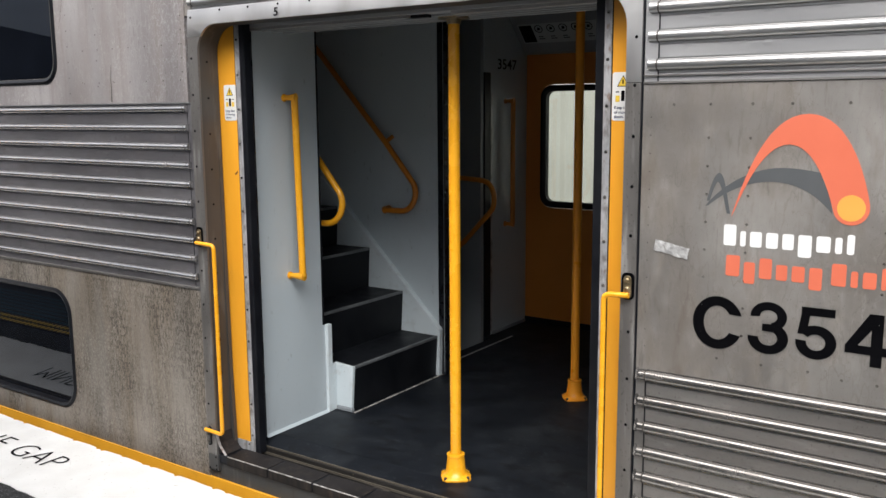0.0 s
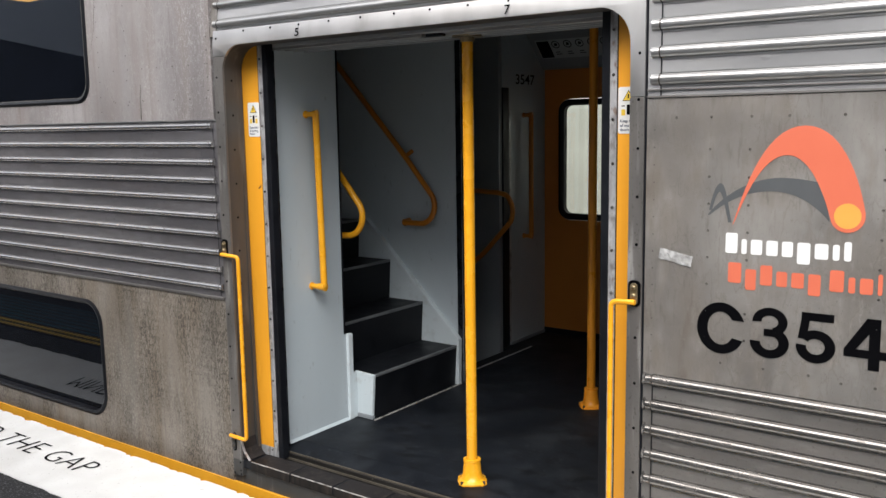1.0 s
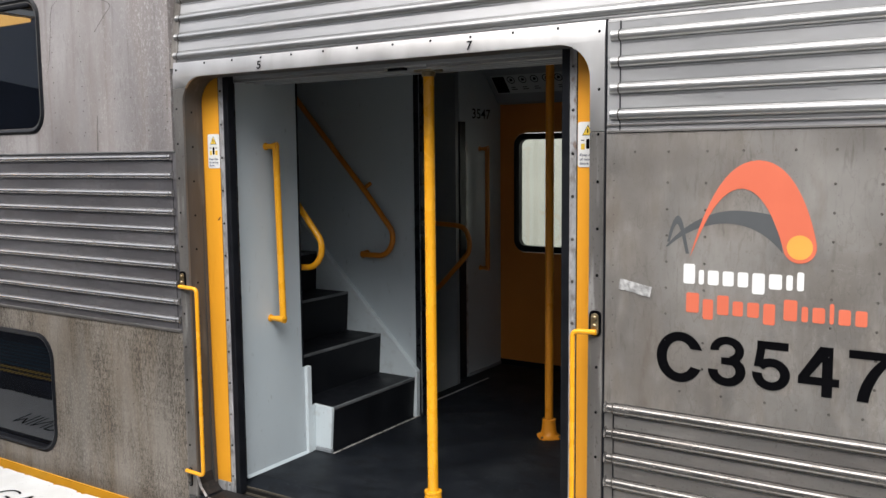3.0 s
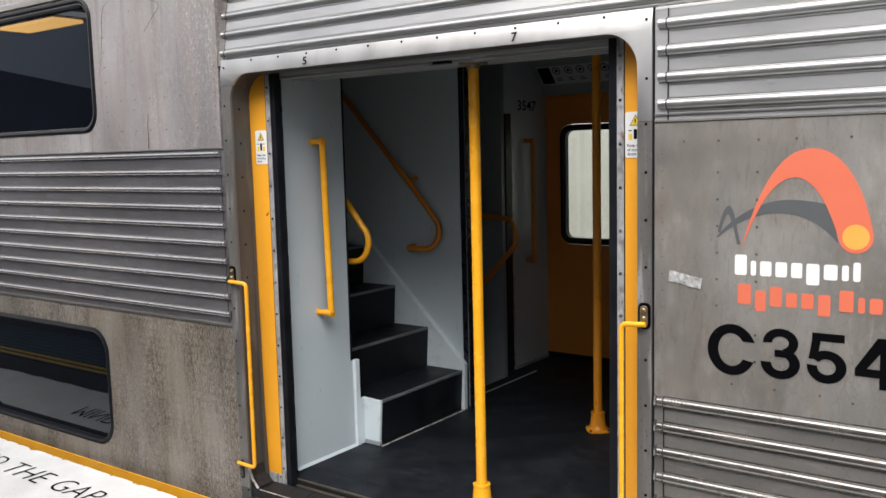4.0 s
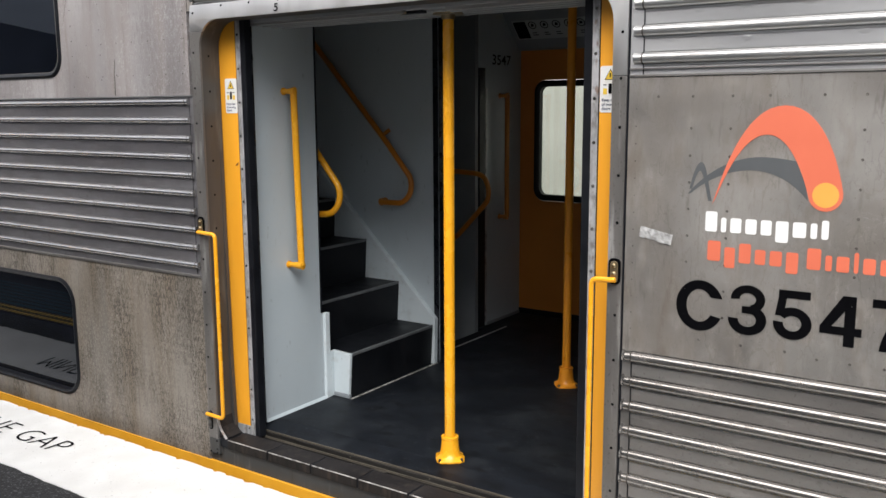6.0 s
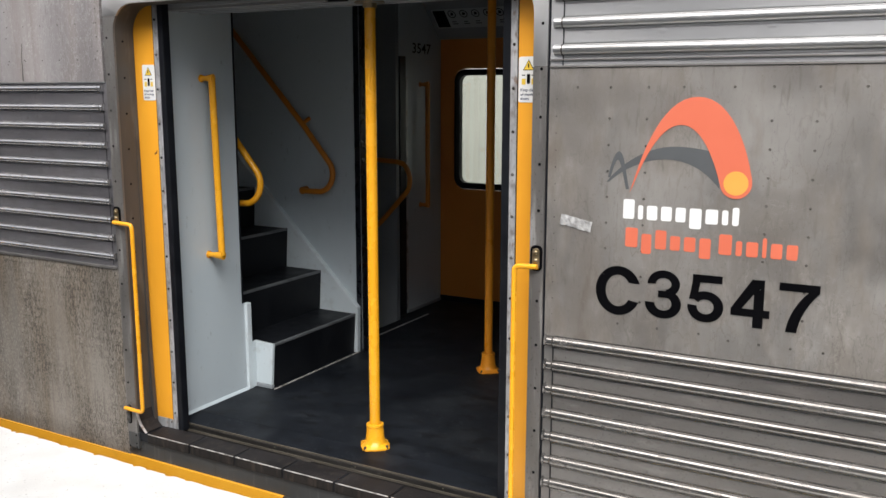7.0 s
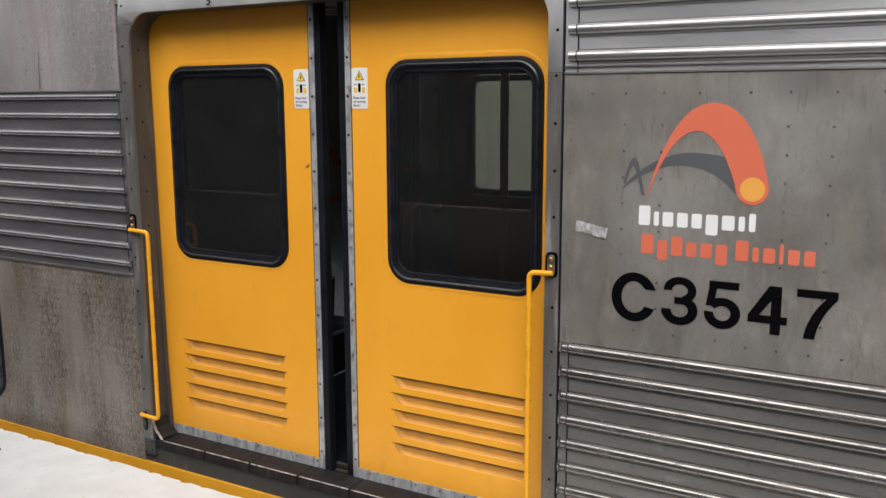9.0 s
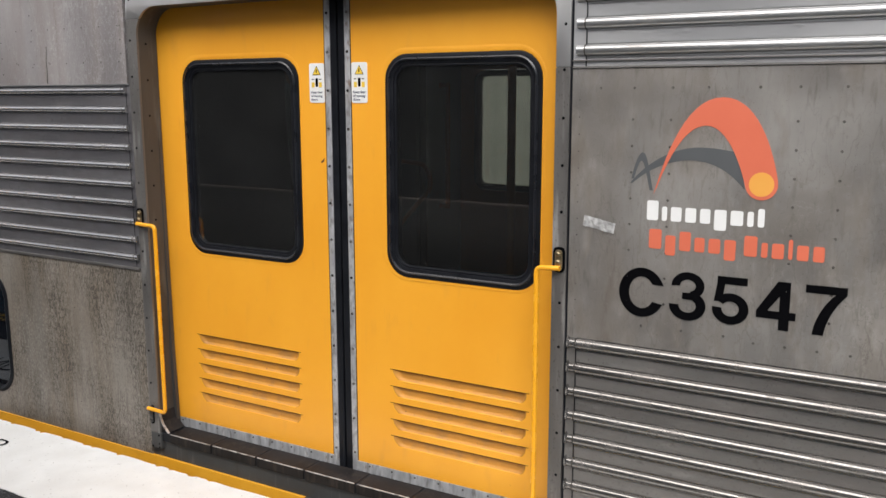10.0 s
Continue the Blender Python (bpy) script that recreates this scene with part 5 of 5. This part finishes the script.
    for y0 in (0.232, 0.278, 0.334, 0.404):
        part("groove_rail", box(-0.05, 1.9, y0, y0 + 0.014, 2.1575, 2.1668, 0.0015), HOUSING, h)
    part("top_track", box(-0.8, 2.5, 0.10, 0.167, 2.205, 2.30), SKIRT, h, "dark door top track")
    part("latch_plate", box(0.885, 1.000, 0.198, 0.228, 2.1540, 2.1655, 0.002), RUBBER, h, "black sensor plate")


def turned_number():
    bm = letters("3547", 2.503, 2.753, 2.075, 2.143, 0.01)
    for v in bm.verts:
        v.co = (-0.0685, v.co.x, v.co.z)
    return bm


def build_stairs():
    s = thing("staircase", (-0.5, 1.1, FLOOR_Z), "steep black stairs up to the upper deck with grey nosings", "staircase")
    y0, y1 = 0.7125, 1.452
    x, z, rise, run = 0.160, FLOOR_Z, 0.237, 0.2455
    for i in range(6):
        top = z + rise
        bm = bmesh.new()
        pts = [(x - 0.014, z), (x, top - 0.012), (x, top), (x - run - 0.02, top), (x - run - 0.02, z)]
        a = [bm.verts.new((px, y0, pz)) for px, pz in pts]
        b = [bm.verts.new((px, y1, pz)) for px, pz in pts]
        for k in range(5):
            bm.faces.new((a[k], b[k], b[(k + 1) % 5], a[(k + 1) % 5]))
        bm.faces.new(a)
        bm.faces.new(b)
        st = part("step", bm, STEP, s, "black rubber step")
        part("nosing", box(x - 0.010, x + 0.003, y0 + 0.002, y1 - 0.002, top - 0.013, top + 0.0025, 0.002), NOSING, st, "grey worn nosing")
        x, z = x - run, top
    part("floor_bead", box(0.166, 0.174, y0 - 0.02, 1.515, FLOOR_Z - 0.002, FLOOR_Z + 0.004, 0.001), NOSE_WORN, s, "pale metal bead at the stair foot")
    # near stringer box
    st = part("stringer", prism([(0.04, FLOOR_Z + 0.020), (0.150, FLOOR_Z + 0.020), (0.166, FLOOR_Z + 0.240), (0.04, FLOOR_Z + 0.246)], 0.696, 0.712, 0.003), LINING_EDGE, s, "pale painted stringer")
    part("stringer_skirting", box(0.038, 0.156, 0.690, 0.7115, FLOOR_Z, FLOOR_Z + 0.0195, 0.003), COVE, st, "grey bead along the floor")
    part("upright", box(0.030, 0.056, 0.634, 0.668, FLOOR_Z, 0.742, 0.003), LINING_EDGE, st)
    part("corner_fillet", box(0.0385, 0.054, 0.669, 0.6955, FLOOR_Z + 0.001, FLOOR_Z + 0.246, 0.003), LINING_EDGE, st)
    part("inner_stringer", box(-1.6, -0.045, 0.6255, 0.7115, FLOOR_Z, 2.30), LINING, s, "grey wall beside the stairs")
    # far stringer, raked along the flight
    rake = [(0.170, FLOOR_Z), (0.176, FLOOR_Z + 0.275), (-1.35, FLOOR_Z + 0.275 + 1.50), (-1.5, FLOOR_Z + 1.35), (-1.5, FLOOR_Z)]
    part("far_stringer", prism(rake, 1.4525, 1.482, 0.002), LINING_EDGE, s, "pale painted stringer on the wall")
    part("stringer_bead", tube([(0.172, 1.4505, FLOOR_Z + 0.272), (-1.35, 1.4505, FLOOR_Z + 0.272 + 1.50)], 0.0035, 8), LINING_EDGE, s, "pale bead along the stringer", True)
    w = single("wall_stair", box(-1.9, 0.149, 1.4822, 1.53, FLOOR_Z, 2.62), LINING, (-0.8, 1.5, FLOOR_Z), "grey wall between the two flights", "wall", kind="structure")
    part("end_post", box(0.1495, 0.196, 1.4825, 1.545, FLOOR_Z, 2.30, 0.003), RUBBER_SHEEN, w, "black end post")
    part("post_edge", box(0.1885, 0.1915, 1.4805, 1.4828, FLOOR_Z + 0.02, 2.29), COVE, w, "thin grey edge line")
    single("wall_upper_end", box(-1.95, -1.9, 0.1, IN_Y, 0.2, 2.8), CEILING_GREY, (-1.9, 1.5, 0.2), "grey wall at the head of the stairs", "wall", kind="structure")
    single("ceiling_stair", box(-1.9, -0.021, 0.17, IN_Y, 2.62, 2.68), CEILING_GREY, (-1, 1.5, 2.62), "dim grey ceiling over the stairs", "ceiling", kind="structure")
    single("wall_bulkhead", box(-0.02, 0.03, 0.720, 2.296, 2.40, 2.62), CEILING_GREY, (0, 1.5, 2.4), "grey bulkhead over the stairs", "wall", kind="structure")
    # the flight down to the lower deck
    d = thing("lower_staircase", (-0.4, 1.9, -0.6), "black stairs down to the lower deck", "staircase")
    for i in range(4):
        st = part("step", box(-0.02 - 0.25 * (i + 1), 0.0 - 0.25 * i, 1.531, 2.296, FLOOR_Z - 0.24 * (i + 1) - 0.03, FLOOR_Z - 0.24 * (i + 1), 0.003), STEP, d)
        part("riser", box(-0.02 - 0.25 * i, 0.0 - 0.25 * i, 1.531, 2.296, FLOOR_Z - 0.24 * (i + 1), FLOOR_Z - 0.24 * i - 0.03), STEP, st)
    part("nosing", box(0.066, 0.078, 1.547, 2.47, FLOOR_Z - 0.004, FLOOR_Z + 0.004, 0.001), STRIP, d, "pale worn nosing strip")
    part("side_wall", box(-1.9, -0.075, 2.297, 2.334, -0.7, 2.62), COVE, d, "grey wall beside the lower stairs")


def build_pole(x, y, top, label, paint):
    p = thing("grab_pole", (x, y, FLOOR_Z), label, "grab pole", "vestibule grab poles")
    part("tube", tube([(x, y, FLOOR_Z + 0.03), (x, y, top)], 0.0225, 20), paint, p, "", True)
    bm = bmesh.new()
    rings = []
    for h, r, lobe in ((0.0, 0.062, 0.013), (0.007, 0.063, 0.013), (0.013, 0.057, 0.009), (0.020, 0.047, 0.002), (0.040, 0.0405, 0.0), (0.092, 0.0355, 0.0), (0.094, 0.0375, 0.0), (0.103, 0.0370, 0.0), (0.104, 0.0240, 0.0)):
        ring_now = []
        for k in range(40):
            a = radians(9 * k)
            rr = r + lobe * max(0.0, math.cos(4 * a + 0.5)) - (0.005 if lobe > 0.01 and math.cos(4 * a + 0.5) > 0.97 else 0.0)
            ring_now.append(bm.verts.new((x + rr * math.cos(a), y + rr * math.sin(a), FLOOR_Z + h)))
        rings.append(ring_now)
    for a, c in zip(rings, rings[1:]):
        for k in range(40):
            bm.faces.new((a[k], a[(k + 1) % 40], c[(k + 1) % 40], c[k]))
    b = part("base_flange", bm, paint, p, "flared yellow foot with four lobes", True)
    for k in range(4):
        a = radians(90 * k) - 0.125
        part("bolt", tube([(x + 0.066 * math.cos(a), y + 0.066 * math.sin(a), FLOOR_Z + 0.004), (x + 0.066 * math.cos(a), y + 0.066 * math.sin(a), FLOOR_Z + 0.017)], 0.0065, 8), DIMPLE, b)
    part("top_flange", tube([(x, y, top - 0.030), (x, y, top - 0.012), (x, y, top - 0.011), (x, y, top)], [0.027, 0.030, 0.062, 0.064], 20), BRASS if top < 2.2 else paint, p, "worn brassy top collar" if top < 2.2 else "yellow top collar", True)


def build_rails():
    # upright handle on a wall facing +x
    for y, wx, lean_out, lab, paint in ((0.41, 0.04, 0.018, "yellow upright handle on the grey vestibule wall", RAIL_YELLOW), (2.615, -0.07, 0.0, "orange upright handle on the wall by the far doors", RAIL_SHADED)):
        h = thing("wall_handle", (wx, y, 1.02), lab, "handrail", "wall handles")
        px = wx + 0.055
        part("tube", tube(fillet([(px + lean_out, y, 1.034), (px, y, 1.872)], 0.01), 0.0165, 14), paint, h, "", True)
        for z in (1.034, 1.868):
            pe = px + (lean_out if z < 1.5 else 0.0)
            k = part("elbow", tube([(wx, y - 0.012, z), (wx + 0.03, y - 0.008, z), (pe + 0.010, y, z)], [0.0125, 0.013, 0.0215], 14), paint, h, "", True)
            part("rosette", tube([(wx, y - 0.012, z), (wx + 0.005, y - 0.012, z)], 0.018, 14), paint, k, "", True)
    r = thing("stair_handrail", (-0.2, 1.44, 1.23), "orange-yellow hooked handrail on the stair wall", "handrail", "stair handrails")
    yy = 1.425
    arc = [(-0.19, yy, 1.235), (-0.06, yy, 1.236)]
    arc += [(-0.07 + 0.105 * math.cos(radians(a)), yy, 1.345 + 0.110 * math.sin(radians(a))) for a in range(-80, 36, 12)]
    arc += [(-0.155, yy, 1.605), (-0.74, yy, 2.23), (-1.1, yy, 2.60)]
    part("rail", tube(fillet(arc, 0.03, 3), 0.0165, 14), RAIL_SHADED, r, "", True)
    part("end_cap", tube([(-0.19, yy, 1.235), (-0.19, yy + 0.045, 1.240)], [0.022, 0.020], 14), RAIL_SHADED, r, "", True)
    part("bracket", tube([(-0.18, yy, 1.625), (-0.16, yy + 0.05, 1.660)], 0.012, 10), RAIL_SHADED, r, "", True)
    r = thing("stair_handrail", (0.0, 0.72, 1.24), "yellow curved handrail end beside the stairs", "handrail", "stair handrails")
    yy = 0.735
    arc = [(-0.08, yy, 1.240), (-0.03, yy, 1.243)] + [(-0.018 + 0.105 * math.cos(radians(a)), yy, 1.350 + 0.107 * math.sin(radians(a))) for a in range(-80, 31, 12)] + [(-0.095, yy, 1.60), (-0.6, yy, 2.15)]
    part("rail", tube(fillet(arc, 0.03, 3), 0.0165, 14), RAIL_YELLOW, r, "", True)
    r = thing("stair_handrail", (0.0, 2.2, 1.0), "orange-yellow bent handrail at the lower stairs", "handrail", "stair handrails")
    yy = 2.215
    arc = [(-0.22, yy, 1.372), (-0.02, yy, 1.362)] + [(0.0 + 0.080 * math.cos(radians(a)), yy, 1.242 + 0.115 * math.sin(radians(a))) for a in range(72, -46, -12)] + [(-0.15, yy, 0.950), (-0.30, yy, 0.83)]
    part("rail", tube(fillet(arc, 0.04, 3), 0.0165, 14), RAIL_SHADED, r, "", True)


def build_far_doors():
    for x0, x1, w0, w1 in ((-0.10, 0.885, 0.045, 0.690), (0.905, 1.93, 1.11, 1.755)):
        d = thing("far_door_leaf", ((x0 + x1) / 2, IN_Y, FLOOR_Z), "closed orange-yellow door leaf across the vestibule with a bright window", "train door", "far train doors")
        part("panel", ring(corners(x0, x1, FLOOR_Z + 0.04, 2.184), rrect(w0 - 0.005, w1 + 0.005, 1.125, 1.980, 0.09), IN_Y, IN_Y + 0.038), INNER_YELLOW, d, "orange-yellow painted inner face")
        part("gasket", ring(rrect(w0, w1, 1.13, 1.975, 0.085), rrect(w0 + 0.042, w1 - 0.042, 1.172, 1.933, 0.05), IN_Y - 0.005, IN_Y + 0.04, 0.008), RUBBER, d, "black rubber window seal", True)
        p = part("pane", prism(rrect(w0 + 0.036, w1 - 0.036, 1.166, 1.939, 0.05), IN_Y + 0.016, IN_Y + 0.020), GLASS_FAR, d, "clear glass pane")
        p.visible_shadow = False
        part("kick_strip", box(x0, x1, IN_Y - 0.004, IN_Y + 0.04, FLOOR_Z, FLOOR_Z + 0.039), RUBBER, d, "black kick strip")
    part("meeting_seal", box(0.8855, 0.9045, IN_Y + 0.002, IN_Y + 0.036, FLOOR_Z + 0.04, 2.18), RUBBER, d)


def build_notice():
    n = thing("rules_notice", (0.25, IN_Y - 0.15, 2.2), "grey passenger notice with a dark block and round symbols", "sign")
    # it lies on the sloping cove
    a, b = Vector((0, IN_Y - 0.04, 2.195)), Vector((0, IN_Y - 0.344, 2.499))
    slope = (b - a).normalized()
    out = Vector((0, -slope.z, slope.y))

    def lay(bm, lift):
        for v in bm.verts:
            v.co = Vector((v.co.x, 0, 0)) + a + slope * v.co.z + out * (lift - v.co.y)
        return bm

    part("card", lay(prism(rrect(-0.030, 0.60, 0.085, 0.248, 0.004, 3), 0.0, 0.001), 0.0025), CARD, n, "pale grey card")
    part("dark_block", lay(prism(rrect(-0.022, 0.072, 0.095, 0.238, 0.002, 2), 0.0, 0.001), 0.004), BLACK, n)
    for i in range(5):
        cx = 0.118 + 0.09 * i
        k = part("symbol", lay(ring([(cx + 0.030 * math.cos(radians(18 * j)), 0.205 + 0.032 * math.sin(radians(18 * j))) for j in range(20)],
                           [(cx + 0.024 * math.cos(radians(18 * j)), 0.205 + 0.026 * math.sin(radians(18 * j))) for j in range(20)], 0.0, 0.001), 0.004), BLACK, n)
        part("text_bar", lay(box(cx - 0.022, cx + 0.022, 0.0, 0.001, 0.118, 0.124), 0.004), BLACK, k)
        part("text_bar", lay(box(cx - 0.020, cx + 0.014, 0.0, 0.001, 0.136, 0.142), 0.004), BLACK, k)
        part("pictogram", lay(prism([(cx - 0.012, 0.193), (cx + 0.010, 0.196), (cx + 0.013, 0.212), (cx - 0.004, 0.220)], 0.0, 0.001), 0.004), BLACK, k)


GLASS_FAR = pane_glass("clear_far_glass", (0.85, 0.87, 0.83))
build_vestibule()
build_stairs()
build_pole(1.036, 0.325, 2.1655, "bright yellow grab pole standing on the vestibule floor near the doorway", RAIL_YELLOW)
build_pole(1.000, 1.520, 2.500, "yellow grab pole standing in the middle of the vestibule", POLE_SHADED)
build_rails()
build_far_doors()
build_notice()

# ---- what moves ----


def motions():
    left = ((0.0, -0.037), (6.85, -0.037), (7.05, -0.010), (7.3, 0.071), (7.5, 0.151), (7.8, 0.288), (8.0, 0.375), (8.5, 0.553), (8.8, 0.666), (9.0, 0.742), (9.2, 0.745), (9.5, 0.750), (9.8, 0.778), (10.0, 0.784))
    right = ((0.0, 1.796), (6.85, 1.796), (7.05, 1.775), (7.3, 1.697), (7.5, 1.620), (7.8, 1.489), (8.0, 1.398), (8.5, 1.192), (8.8, 1.068), (9.0, 1.025), (9.5, 0.996), (9.8, 0.990), (10.0, 0.990))
    walk(LEAF_LEFT, [(t, pose(x, LEAF_Y, 0.262)) for t, x in left])
    walk(LEAF_RIGHT, [(t, pose(x, LEAF_Y, 0.262)) for t, x in right])


motions()
